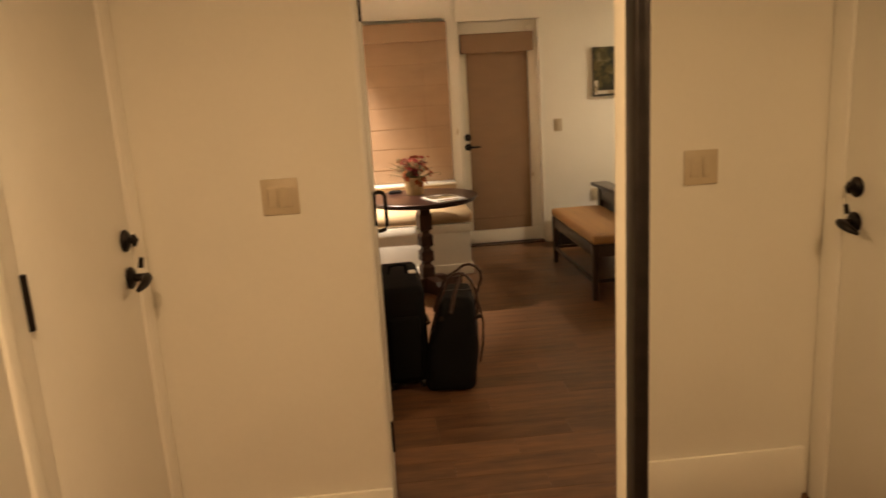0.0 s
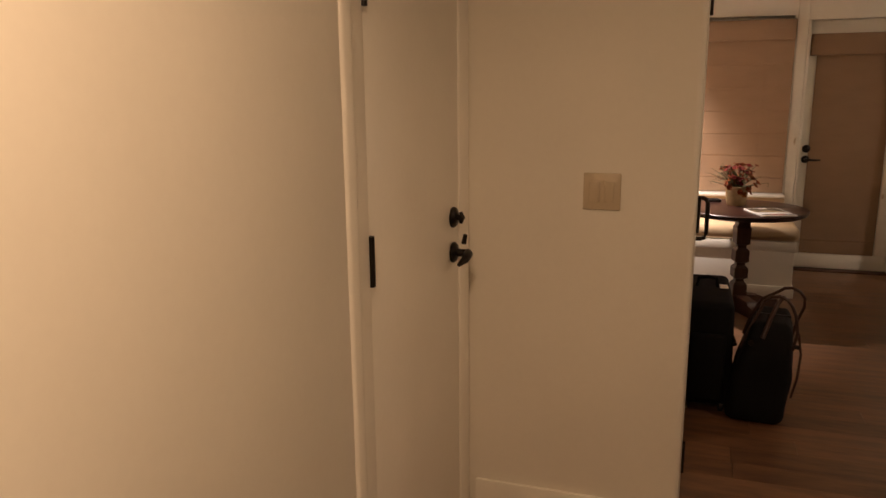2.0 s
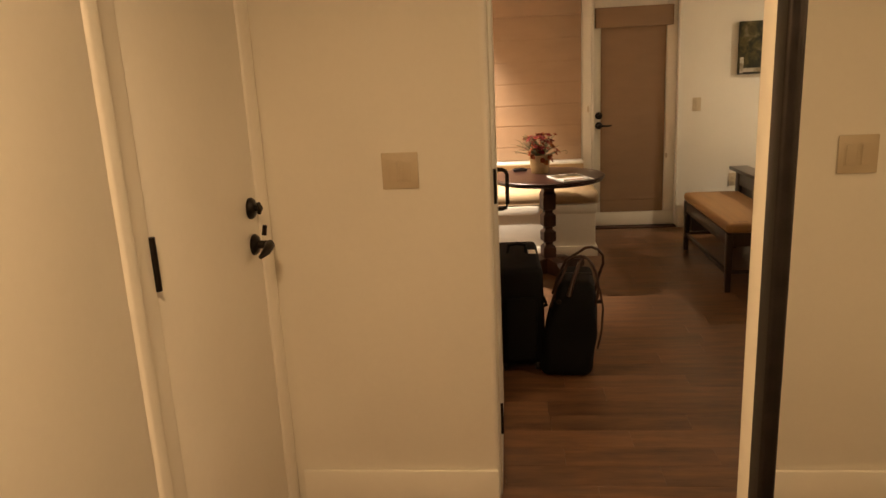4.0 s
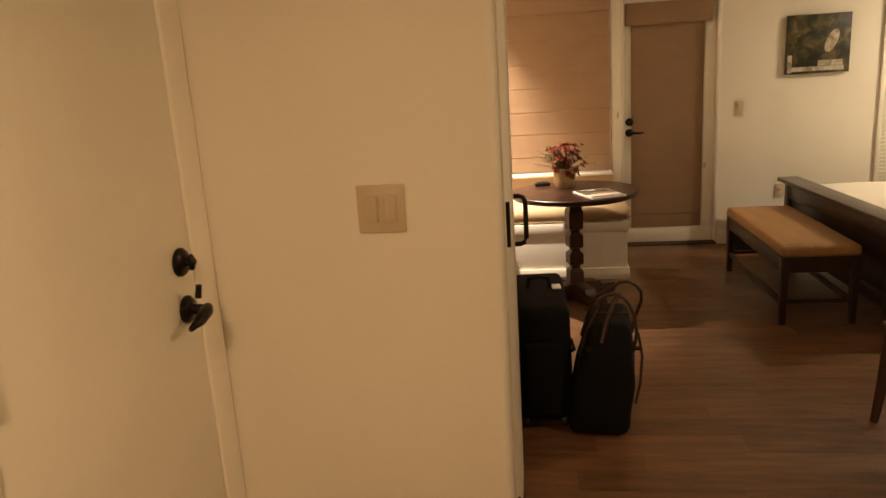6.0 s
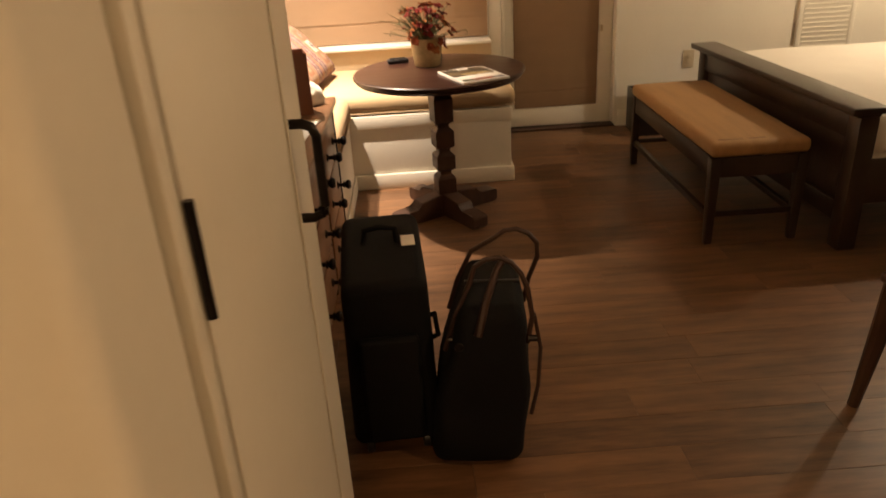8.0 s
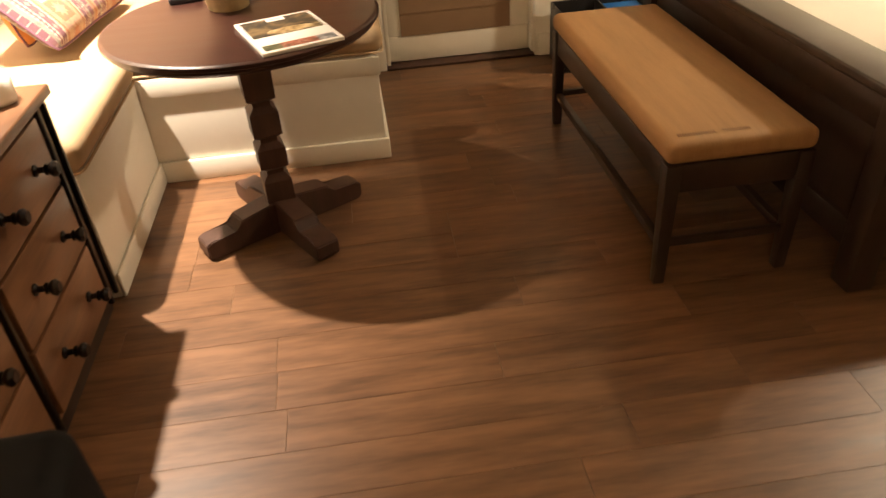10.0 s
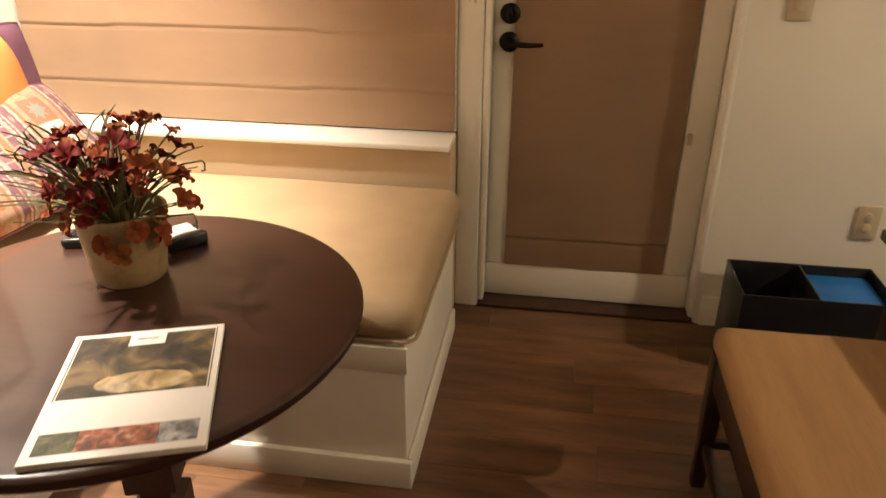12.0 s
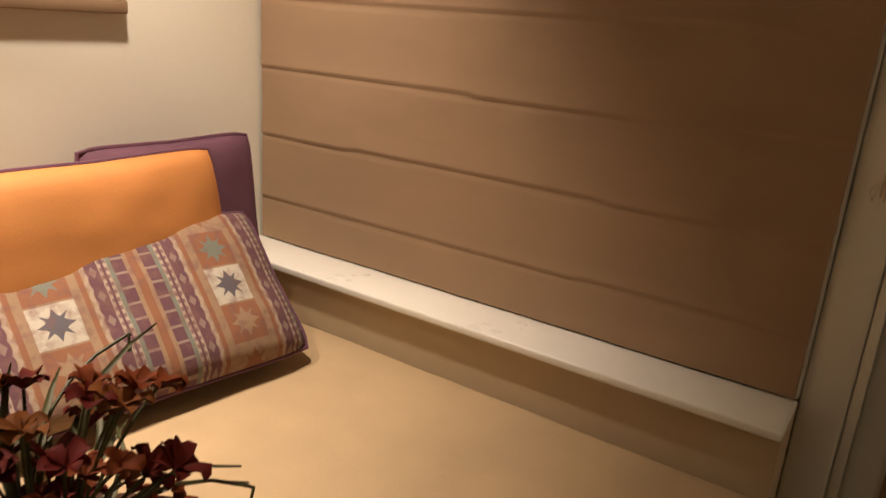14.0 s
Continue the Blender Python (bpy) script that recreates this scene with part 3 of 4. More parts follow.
def woven_material():
    """Striped kilim weave with small stars, in the pillow's own metres."""
    mat = bpy.data.materials.new("kilim_weave")
    mat.use_nodes = True
    nt = mat.node_tree
    b = nt.nodes["Principled BSDF"]
    b.inputs["Roughness"].default_value = 0.85
    tc = nt.nodes.new("ShaderNodeTexCoord")
    sep = nt.nodes.new("ShaderNodeSeparateXYZ")
    nt.links.new(tc.outputs["Object"], sep.inputs[0])

    def math_node(op, a, b2=None, c=None):
        n = nt.nodes.new("ShaderNodeMath")
        n.operation = op
        for i, v in enumerate((a, b2, c)):
            if v is None:
                continue
            if isinstance(v, (int, float)):
                n.inputs[i].default_value = v
            else:
                nt.links.new(v, n.inputs[i])
        return n.outputs[0]

    x, y = sep.outputs[0], sep.outputs[1]
    half = math_node("ABSOLUTE", math_node("SUBTRACT", math_node("FRACT", math_node("MULTIPLY_ADD", x, 1 / 0.37, 0.5)), 0.5))
    stripe = math_node("MULTIPLY", half, 2.0)
    plum, cream, rust, teal, tan = (0.115, 0.048, 0.062, 1), (0.36, 0.28, 0.22, 1), (0.24, 0.10, 0.05, 1), (0.16, 0.17, 0.14, 1), (0.28, 0.18, 0.11, 1)

    def bands(stops, value):
        ramp = nt.nodes.new("ShaderNodeValToRGB")
        ramp.color_ramp.interpolation = "CONSTANT"
        while len(ramp.color_ramp.elements) < len(stops):
            ramp.color_ramp.elements.new(0.5)
        for e, (p, c) in zip(ramp.color_ramp.elements, stops):
            e.position, e.color = p, c
        nt.links.new(value, ramp.inputs[0])
        return ramp.outputs[0]

    def blend(fac, a, c):
        n = nt.nodes.new("ShaderNodeMix")
        n.data_type = "RGBA"
        for i, v in ((0, fac), (6, a), (7, c)):
            if isinstance(v, tuple):
                n.inputs[i].default_value = v
            else:
                nt.links.new(v, n.inputs[i])
        return n.outputs[2]

    base = bands([(0.0, rust), (0.05, tan), (0.10, plum), (0.24, teal), (0.29, cream), (0.33, plum), (0.36, cream), (0.40, plum), (0.54, tan), (0.60, rust), (0.66, tan)], stripe)
    # beads and dashes along the stripes
    dash = math_node("GREATER_THAN", math_node("FRACT", math_node("MULTIPLY", y, 1 / 0.036)), 0.84)
    zone = math_node("LESS_THAN", math_node("ABSOLUTE", math_node("SUBTRACT", stripe, 0.17)), 0.07)
    c1 = blend(math_node("MULTIPLY", math_node("MULTIPLY", dash, zone), 0.6), base, cream)
    bead = math_node("GREATER_THAN", math_node("FRACT", math_node("MULTIPLY", y, 1 / 0.018)), 0.5)
    zone2 = math_node("LESS_THAN", math_node("ABSOLUTE", math_node("SUBTRACT", stripe, 0.345)), 0.045)
    c1 = blend(math_node("MULTIPLY", math_node("MULTIPLY", bead, zone2), 0.7), c1, plum)
    zig = math_node("ABSOLUTE", math_node("SUBTRACT", math_node("FRACT", math_node("MULTIPLY", y, 1 / 0.03)), 0.5))
    zone3 = math_node("LESS_THAN", math_node("ABSOLUTE", math_node("SUBTRACT", stripe, math_node("MULTIPLY_ADD", zig, 0.06, 0.55))), 0.022)
    c1 = blend(math_node("MULTIPLY", zone3, 0.8), c1, cream)
    tri = math_node("LESS_THAN", math_node("ADD", math_node("ABSOLUTE", math_node("SUBTRACT", stripe, 0.47)),
                                           math_node("MULTIPLY", math_node("ABSOLUTE", math_node("SUBTRACT", math_node("FRACT", math_node("MULTIPLY", y, 1 / 0.055)), 0.5)), 0.18)), 0.045)
    c1 = blend(math_node("MULTIPLY", tri, 0.45), c1, cream)
    # a column of squares with eight-pointed stars
    u = math_node("MULTIPLY", math_node("SUBTRACT", 1.0, stripe), 0.185)
    row = math_node("MULTIPLY_ADD", y, 1 / 0.094, 10.6)
    v = math_node("MULTIPLY", math_node("ABSOLUTE", math_node("SUBTRACT", math_node("FRACT", row), 0.5)), 0.094)
    sq = math_node("LESS_THAN", math_node("MAXIMUM", u, v), 0.045)
    pick = math_node("MULTIPLY", math_node("MODULO", math_node("FLOOR", row), 4.0), 0.25)
    white, ink = (0.46, 0.41, 0.34, 1), (0.10, 0.09, 0.105, 1)
    c2 = blend(sq, c1, bands([(0.0, tan), (0.2, rust), (0.45, white), (0.7, rust)], math_node("ADD", pick, 0.02)))
    dia = math_node("LESS_THAN", math_node("ADD", u, v), 0.027)
    arm1 = math_node("LESS_THAN", math_node("ADD", math_node("MULTIPLY", u, 2.4), v), 0.036)
    arm2 = math_node("LESS_THAN", math_node("ADD", math_node("MULTIPLY", v, 2.4), u), 0.036)
    diag = math_node("LESS_THAN", math_node("ADD", math_node("MULTIPLY", math_node("ABSOLUTE", math_node("SUBTRACT", u, v)), 1.6), math_node("MAXIMUM", u, v)), 0.026)
    star = math_node("MAXIMUM", math_node("MAXIMUM", dia, diag), math_node("MAXIMUM", arm1, arm2))
    c3 = blend(star, c2, bands([(0.0, rust), (0.2, tan), (0.45, ink), (0.7, teal)], math_node("ADD", pick, 0.02)))
    # yarn noise
    n = nt.nodes.new("ShaderNodeTexNoise")
    n.inputs["Scale"].default_value = 260
    nt.links.new(tc.outputs["Object"], n.inputs["Vector"])
    n2 = nt.nodes.new("ShaderNodeTexNoise")
    n2.inputs["Scale"].default_value = 45
    nt.links.new(tc.outputs["Object"], n2.inputs["Vector"])
    mix4 = nt.nodes.new("ShaderNodeMix")
    mix4.data_type = "RGBA"
    mr = nt.nodes.new("ShaderNodeMapRange")
    mr.inputs[1].default_value, mr.inputs[2].default_value, mr.inputs[4].default_value = 0.45, 0.72, 0.65
    nt.links.new(n2.outputs[0], mr.inputs[0])
    nt.links.new(mr.outputs[0], mix4.inputs[0])
    nt.links.new(c3, mix4.inputs[6])
    mix4.inputs[7].default_value = (0.17, 0.08, 0.07, 1)
    nt.links.new(mix4.outputs[2], b.inputs["Base Color"])
    bp = nt.nodes.new("ShaderNodeBump")
    bp.inputs["Strength"].default_value = 0.35
    bp.inputs["Distance"].default_value = 0.003
    nt.links.new(n.outputs[0], bp.inputs["Height"])
    nt.links.new(bp.outputs[0], b.inputs["Normal"])
    return mat


M_KILIM = woven_material()


def stand(corner, wide, lean, yaw, h, thick):
    """Pose of a pillow whose lower edge's middle is at corner, leaning back by lean degrees, facing yaw."""
    base = Matrix.Translation(corner) @ Matrix.Rotation(radians(yaw), 4, "Z") @ Matrix.Rotation(radians(90 - lean), 4, "X")
    return base @ Matrix.Translation((0, h / 2, thick / 2))


pillow(stand((0.05, 6.86, 0.566), 0, 8, 90, 0.48, 0.10), 0.50, 0.48, 0.10, M_PURPLE, "plum cotton throw pillow leaning on the wall", 1)
pillow(stand((0.19, 6.60, 0.585), 0, 14, 90, 0.46, 0.12), 0.60, 0.46, 0.12, M_ORANGE, "orange cotton throw pillow with dark piping", 2, M_PURPLE)
pillow(stand((0.385, 6.575, 0.56), 0, 45, 82, 0.40, 0.12), 0.70, 0.40, 0.12, M_KILIM, "kilim-patterned plum and rust oblong pillow", 3, M_PURPLE)

# wall picture over the side seat
wp = thing("wall_picture", pose(XL, 6.62, 1.34, 0, 0, 90), "framed picture in pale wood frame over side seat", "picture")
part("backing", box(-0.19, 0.19, -0.012, -0.001, 0.012, 0.45), M_PICLIGHT, wp)
for b in ((-0.21, 0.21, -0.028, -0.001, 0, 0.03), (-0.21, 0.21, -0.028, -0.001, 0.43, 0.46), (-0.21, -0.18, -0.027, -0.001, 0.031, 0.429), (0.18, 0.21, -0.027, -0.001, 0.031, 0.429)):
    part("frame_side", box(*b, 0.004), M_SHADE_D, wp)

# recessed ceiling spotlights: unseen fittings, added above the spot lamps
for place in (SEAT_LAMP, CLOSET_FILL, BED_LAMP, WINDOW_LAMP):
    sp = thing("assumed_spotlight", pose(place[0], place[1], CEIL), "small round white recessed ceiling spotlight, unseen and assumed", "spotlight", "ceiling spotlights")
    bm = bmesh.new()
    for i in range(32):
        a0, a1 = 2 * math.pi * i / 32, 2 * math.pi * (i + 1) / 32
        ring = []
        for r, z in ((0.045, -0.001), (0.05, -0.008), (0.07, -0.006), (0.074, -0.001)):
            ring.append([bm.verts.new((r * math.cos(a), r * math.sin(a), z)) for a in (a0, a1)])
        for p, q in zip(ring, ring[1:]):
            bm.faces.new((p[0], p[1], q[1], q[0]))
    bmesh.ops.remove_doubles(bm, verts=bm.verts, dist=0.0005)
    part("trim_ring", bm, M_TRIM, sp)

# ---------------------------------------------------------------- round table and what lies on it
TX, TY, TZ = 1.09, 5.86, 0.765
tb = thing("round_table", pose(TX, TY, 0), "dark wooden round pedestal table with crossed feet", "table")
bm = bmesh.new()
lathe(bm, [(0.375, TZ - 0.040), (0.410, TZ - 0.038), (0.419, TZ - 0.028), (0.419, TZ - 0.020), (0.428, TZ - 0.016), (0.428, TZ - 0.006), (0.423, TZ - 0.001), (0.414, TZ)], 72)
part("tabletop", bm, M_TABLE, tb)
PED = pose(0, 0, 0, 0, 0, 12)
bm = bmesh.new()
prof = [(0.058, 0.06), (0.058, 0.20), (0.048, 0.215), (0.035, 0.225), (0.035, 0.24), (0.058, 0.255), (0.058, 0.325), (0.035, 0.345), (0.035, 0.36), (0.058, 0.375),
        (0.058, 0.455), (0.035, 0.475), (0.035, 0.49), (0.058, 0.505), (0.060, 0.62), (0.05, 0.64), (0.05, 0.66), (0.075, 0.69), (0.09, 0.70), (0.09, 0.7245)]
lathe(bm, [(r * 1.18, z) for r, z in prof], 4, (0, 0, 0), Matrix.Rotation(radians(45 + 14), 3, "Z"))
part("pedestal", bm, M_LEG, tb, angle=15)
for i in range(4):
    bm = bmesh.new()
    prof2 = [(0.03, 0.0), (0.30, 0.0), (0.315, 0.012), (0.315, 0.062), (0.295, 0.072), (0.20, 0.072), (0.185, 0.085), (0.175, 0.105), (0.03, 0.125)]
    loops = []
    for s in (-0.043, 0.043):
        loops.append([bm.verts.new((x, s, z)) for x, z in prof2])
    bm.faces.new(loops[0])
    bm.faces.new(list(reversed(loops[1])))
    for k in range(len(prof2)):
        j = (k + 1) % len(prof2)
        bm.faces.new((loops[0][k], loops[0][j], loops[1][j], loops[1][k]))
    bmesh.ops.bevel(bm, geom=bm.edges[:], offset=0.004, segments=2, affect="EDGES")
    f = part("foot", bm, M_LEG, tb)
    f.matrix_local = pose(0, 0, 0.001 if i % 2 else 0.0, 0, 0, 31 + 90 * i)

bk = thing("brochure", pose(1.239, 5.651, TZ + 0.0005, 0, 0, 19.7), "white brochure with photographs lying on the table", "brochure")
part("booklet", box(-0.117, 0.117, -0.163, 0.145, 0, 0.010, 0.0012), M_PAPER, bk)
part("cover_photo", box(-0.104, 0.104, -0.030, 0.132, 0.0102, 0.0106), M_PHOTO, bk)
bm = bmesh.new()
lathe(bm, [(0.07, 0.0), (0.069, 0.0003)], 28)
for v in bm.verts:
    v.co = Vector((v.co.x + 0.012, v.co.y * 0.38 - 0.0015 + 0.004 * noise.noise(v.co * 60), v.co.z + 0.0107))
part("lawn", bm, M_PHOTO_LIGHT, bk, "pale sunlit foreground of the photograph")
for x in (-0.107, 0.107):
    part("border_line", box(x - 0.0008, x + 0.0008, -0.033, 0.135, 0.0102, 0.0106), M_PHOTO, bk)
part("title_panel", box(-0.028, 0.028, 0.098, 0.138, 0.0112, 0.0116, 0.0001), M_PAPER, bk)
part("title_bar", box(-0.016, 0.016, 0.114, 0.119, 0.0117, 0.0119), M_PHOTO2, bk)
for x, mat in ((-0.078, M_STRIP_GREEN), (-0.026, M_STRIP_RED), (0.026, M_STRIP_RED), (0.078, M_STRIP_GREY)):
    part("photo", box(x - 0.0258, x + 0.0258, -0.148, -0.105, 0.0102, 0.0106), mat, bk)

# flower pot
fp = thing("flower_pot", pose(1.04, 5.985, TZ), "clay pot of red and orange silk flowers", "flower arrangement")
bm = bmesh.new()
lathe(bm, [(0.062, 0), (0.066, 0.004), (0.075, 0.07), (0.08, 0.125), (0.084, 0.13), (0.084, 0.138), (0.077, 0.14), (0.072, 0.12)], 32)
part("pot", bm, M_POT, fp)
rng = random.Random(5)
petal_mats = [M_RED, M_RED, M_CORAL, M_GOLD]


def blossom(bm, at, size, out):
    q = out.to_track_quat("Z", "Y").to_matrix()
    for k in range(6):
        a = 2 * math.pi * k / 6 + rng.uniform(-0.3, 0.3)
        lift = rng.uniform(0.5, 1.5)
        L = size * rng.uniform(0.8, 1.15)
        W = L * rng.uniform(0.38, 0.5)
        rows = []
        for s, wd, up in ((0.05, 0.25, 0.0), (0.4, 0.9, 0.30), (0.75, 1.0, 0.48), (1.0, 0.45, 0.42)):
            r = []
            for t in (-1, 0, 1):
                p = Vector((L * s, W * wd * t, L * up * lift + 0.22 * L * abs(t) - 0.10 * L * (s > 0.9)))
                p = Matrix.Rotation(a, 3, "Z") @ p
                r.append(bm.verts.new(Vector(at) + q @ p))
            rows.append(r)
        for r0, r1 in zip(rows, rows[1:]):
            for t in (0, 1):
                bm.faces.new((r0[t], r0[t + 1], r1[t + 1], r1[t]))


def stalk(a, reach, top, bend=0.0, n=7):
    pts = []
    for k in range(n):
        s = k / (n - 1)
        r = 0.03 + reach * s ** 1.4
        pts.append(Vector((r * math.cos(a + bend * s * s), r * math.sin(a + bend * s * s), 0.11 + top * (1.25 * s - 0.25 * s * s * (1 + 2.2 * reach)))))
    return pts


for i in range(72):
    a = rng.uniform(0, 2 * math.pi)
    reach, top = rng.uniform(0.0, 0.10), rng.uniform(0.03, 0.185)
    pts = stalk(a, reach, top)
    bm = bmesh.new()
    tube(bm, pts, 0.0018, 5)
    st = part("stem", bm, M_STEM, fp)
    bm = bmesh.new()
    out = (pts[-1] - Vector((0, 0, 0.06))).normalized()
    blossom(bm, pts[-1], rng.uniform(0.013, 0.027), out)
    part("blossom", bm, rng.choice(petal_mats), st, angle=80)
for i in range(6):
    a = rng.uniform(math.pi * 1.1, math.pi * 1.95)
    at = Vector((0.085 * math.cos(a), 0.085 * math.sin(a), rng.uniform(0.07, 0.14)))
    bm = bmesh.new()
    blossom(bm, at, rng.uniform(0.018, 0.025), Vector((math.cos(a), math.sin(a), 0.2)))
    part("blossom", bm, rng.choice([M_CORAL, M_GOLD]), fp, angle=80)
for i in range(46):
    a = rng.gauss(math.pi * 1.08, 0.95)
    reach, top = rng.uniform(0.07, 0.21), rng.uniform(0.05, 0.22)
    pts = stalk(a, reach, top, rng.uniform(-0.8, 0.8), 9)
    if i % 4 == 0:
        c = pts[-1]
        pts = pts + [c + Vector((0.012 * math.cos(a), 0.012 * math.sin(a), -0.010)), c + Vector((0.008 * math.cos(a), 0.008 * math.sin(a), -0.024)), c + Vector((-0.004, 0, -0.022))]
        bm = bmesh.new()
        tube(bm, pts, 0.002, 5)
        part("tendril", bm, M_STEM, fp)
        continue
    bm = bmesh.new()
    prev = None
    for k, p in enumerate(pts):
        s = k / (len(pts) - 1)
        w = 0.0055 * (1 - s) ** 0.6 * (0.6 + s) + 0.0006
        side = Vector((-math.sin(a), math.cos(a), 0)) * w
        cur = (bm.verts.new(p - side), bm.verts.new(p + Vector((0, 0, -0.002))), bm.verts.new(p + side))
        if prev:
            bm.faces.new((prev[0], prev[1], cur[1], cur[0]))
            bm.faces.new((prev[1], prev[2], cur[2], cur[1]))
        prev = cur
    part("blade", bm, M_STEM, fp, angle=80)


def glasses_case(m, label):
    t = thing("cable_adapter", m, label, "electronics")
    part("body", box(-0.055, 0.055, -0.028, 0.028, 0, 0.022, 0.007, 3), M_BLACKPL, t)
    part("top_panel", box(-0.04, 0.04, -0.018, 0.018, 0.0222, 0.025, 0.002), M_BLACK, t)
    return t


glasses_case(pose(0.885, 6.10, TZ, 0, 0, 12), "small black plastic device on the table")
t = thing("electronic_device", pose(1.062, 6.135, TZ, 0, 0, -38), "black wedge-shaped device with pale screen on table", "electronics")
bm = box(-0.045, 0.045, -0.045, 0.045, 0, 0.030, 0.007, 3)
for v in bm.verts:
    v.co.z *= 0.72 + 0.28 * (v.co.x + 0.045) / 0.09
part("body", bm, M_BLACKPL, t)
part("screen", box(-0.036, 0.028, -0.035, 0.035, -0.0006, 0.0006, 0, 2, pose(0, 0, 0.0262, 0, -5.5, 0)), M_PAPER, t, "pale glossy screen")

# ---------------------------------------------------------------- bench and bed
BX0, BX1, BY0, BY1 = 2.248, 2.698, 5.216, 6.463
bn = thing("bench", pose((BX0 + BX1) / 2, (BY0 + BY1) / 2, 0), "dark wooden bench with tan leather seat at bed's foot", "bench")
w, d = BX1 - BX0, BY1 - BY0
bm = box(-w / 2, w / 2, -d / 2, d / 2, 0.418, 0.487, 0.026, 5)
bmesh.ops.subdivide_edges(bm, edges=[e for e in bm.edges if e.calc_length() > 0.12], cuts=10, use_grid_fill=True)
for v in bm.verts:
    if v.co.z > 0.465:
        v.co.z += 0.007 * (1 - (2 * v.co.x / w) ** 2) * max(0, 1 - (2 * v.co.y / d) ** 4) + 0.002 * noise.noise(v.co * 8)
seat = part("seat", bm, M_LEATHER, bn, "tan leather seat pad", angle=60)
stitch = smooth_mesh(box(-0.0008, 0.0008, -0.009, 0.009, -0.001, 0.0012), "stitch", M_DRESSER)
for i in range(26):
    s = new("stitch", stitch)
    s.parent = seat
    s.location = (-w / 2 + 0.045 + i * 0.0075 + (0.02 if i > 14 else 0), -d / 2 + 0.05, 0.489)
for y0 in (-d / 2 + 0.01, d / 2 - 0.035):
    part("end_rail", box(-w / 2 + 0.052, w / 2 - 0.052, y0, y0 + 0.025, 0.325, 0.417, 0.003), M_DARK, bn)
for x0 in (-w / 2 + 0.012, w / 2 - 0.037):
    part("side_rail", box(x0, x0 + 0.025, -d / 2 + 0.052, d / 2 - 0.052, 0.325, 0.417, 0.003), M_DARK, bn)
for sx in (-1, 1):
    for sy in (-1, 1):
        bm = box(-0.024, 0.024, -0.024, 0.024, 0, 0.417, 0.004)
        for v in bm.verts:
            k = 0.72 + 0.28 * min(1, v.co.z / 0.3)
            v.co.x *= k
            v.co.y *= k
        lg = part("leg", bm, M_DARK, bn)
        lg.location = (sx * (w / 2 - 0.027), sy * (d / 2 - 0.027), 0)
for x0 in (-w / 2 + 0.016, w / 2 - 0.041):
    part("stretcher", box(x0, x0 + 0.025, -d / 2 + 0.05, d / 2 - 0.05, 0.12, 0.15, 0.003), M_DARK, bn)
part("stretcher", box(-w / 2 + 0.045, w / 2 - 0.045, -d / 2 + 0.02, -d / 2 + 0.04, 0.13, 0.155, 0.003), M_DARK, bn)
part("stretcher", box(-w / 2 + 0.045, w / 2 - 0.045, d / 2 - 0.04, d / 2 - 0.02, 0.13, 0.155, 0.003), M_DARK, bn)

bd = thing("bed", pose(2.772, 5.89, 0, 0, 0, 2), "dark wooden bed with panelled footboard and white bedspread", "bed")
part("footboard_panel", box(0.02, 0.05, -0.735, 0.735, 0.12, 0.585, 0.003), M_DARK, bd)
part("footboard_rail", box(0.0, 0.07, -0.755, 0.755, 0.50, 0.605, 0.006), M_DARK, bd)
part("footboard_cap", box(-0.055, 0.10, -0.85, 0.85, 0.622, 0.652, 0.006, 3), M_DARK, bd, "dark wooden cap moulding")
part("footboard_moulding", box(-0.02, 0.085, -0.828, 0.828, 0.6055, 0.6215, 0.005, 3), M_DARK, bd)
part("footboard_lower_rail", box(0.0, 0.07, -0.755, 0.755, 0.12, 0.21, 0.006), M_DARK, bd)
for y in (-0.785, 0.785):
    part("post", box(-0.005, 0.08, y - 0.042, y + 0.042, 0, 0.605, 0.005), M_DARK, bd)
for y in (-0.785, 0.755):
    part("side_rail", box(0.081, 2.1, y, y + 0.03, 0.2, 0.40, 0.004), M_DARK, bd)
part("headboard", box(2.1, 2.16, -0.84, 0.84, 0, 1.15, 0.008), M_DARK, bd)
part("box_spring", box(0.09, 2.09, -0.755, 0.755, 0.22, 0.42, 0.02, 3), M_LINEN, bd)
ms = thing("mattress", pose(3.847, 5.925, 0.4215, 0, 0, 2), "thick mattress covered with white bedspread", "mattress")
bm = box(-0.99, 0.99, -0.80, 0.80, 0, 0.175, 0.06, 5)
bmesh.ops.subdivide_edges(bm, edges=[e for e in bm.edges if e.calc_length() > 0.2], cuts=22, use_grid_fill=True)
for v in bm.verts:
    v.co.z += 0.012 * noise.noise(Vector((v.co.x * 2, v.co.y * 2, 1))) + 0.004 * noise.noise(v.co * 9)
part("bedspread", bm, M_LINEN, ms, angle=70)
bm = bmesh.new()
tube(bm, [(-0.985, -0.77, 0.03), (-0.985, 0.77, 0.03)], 0.006, 8)
part("hem", bm, M_LINEN, ms)
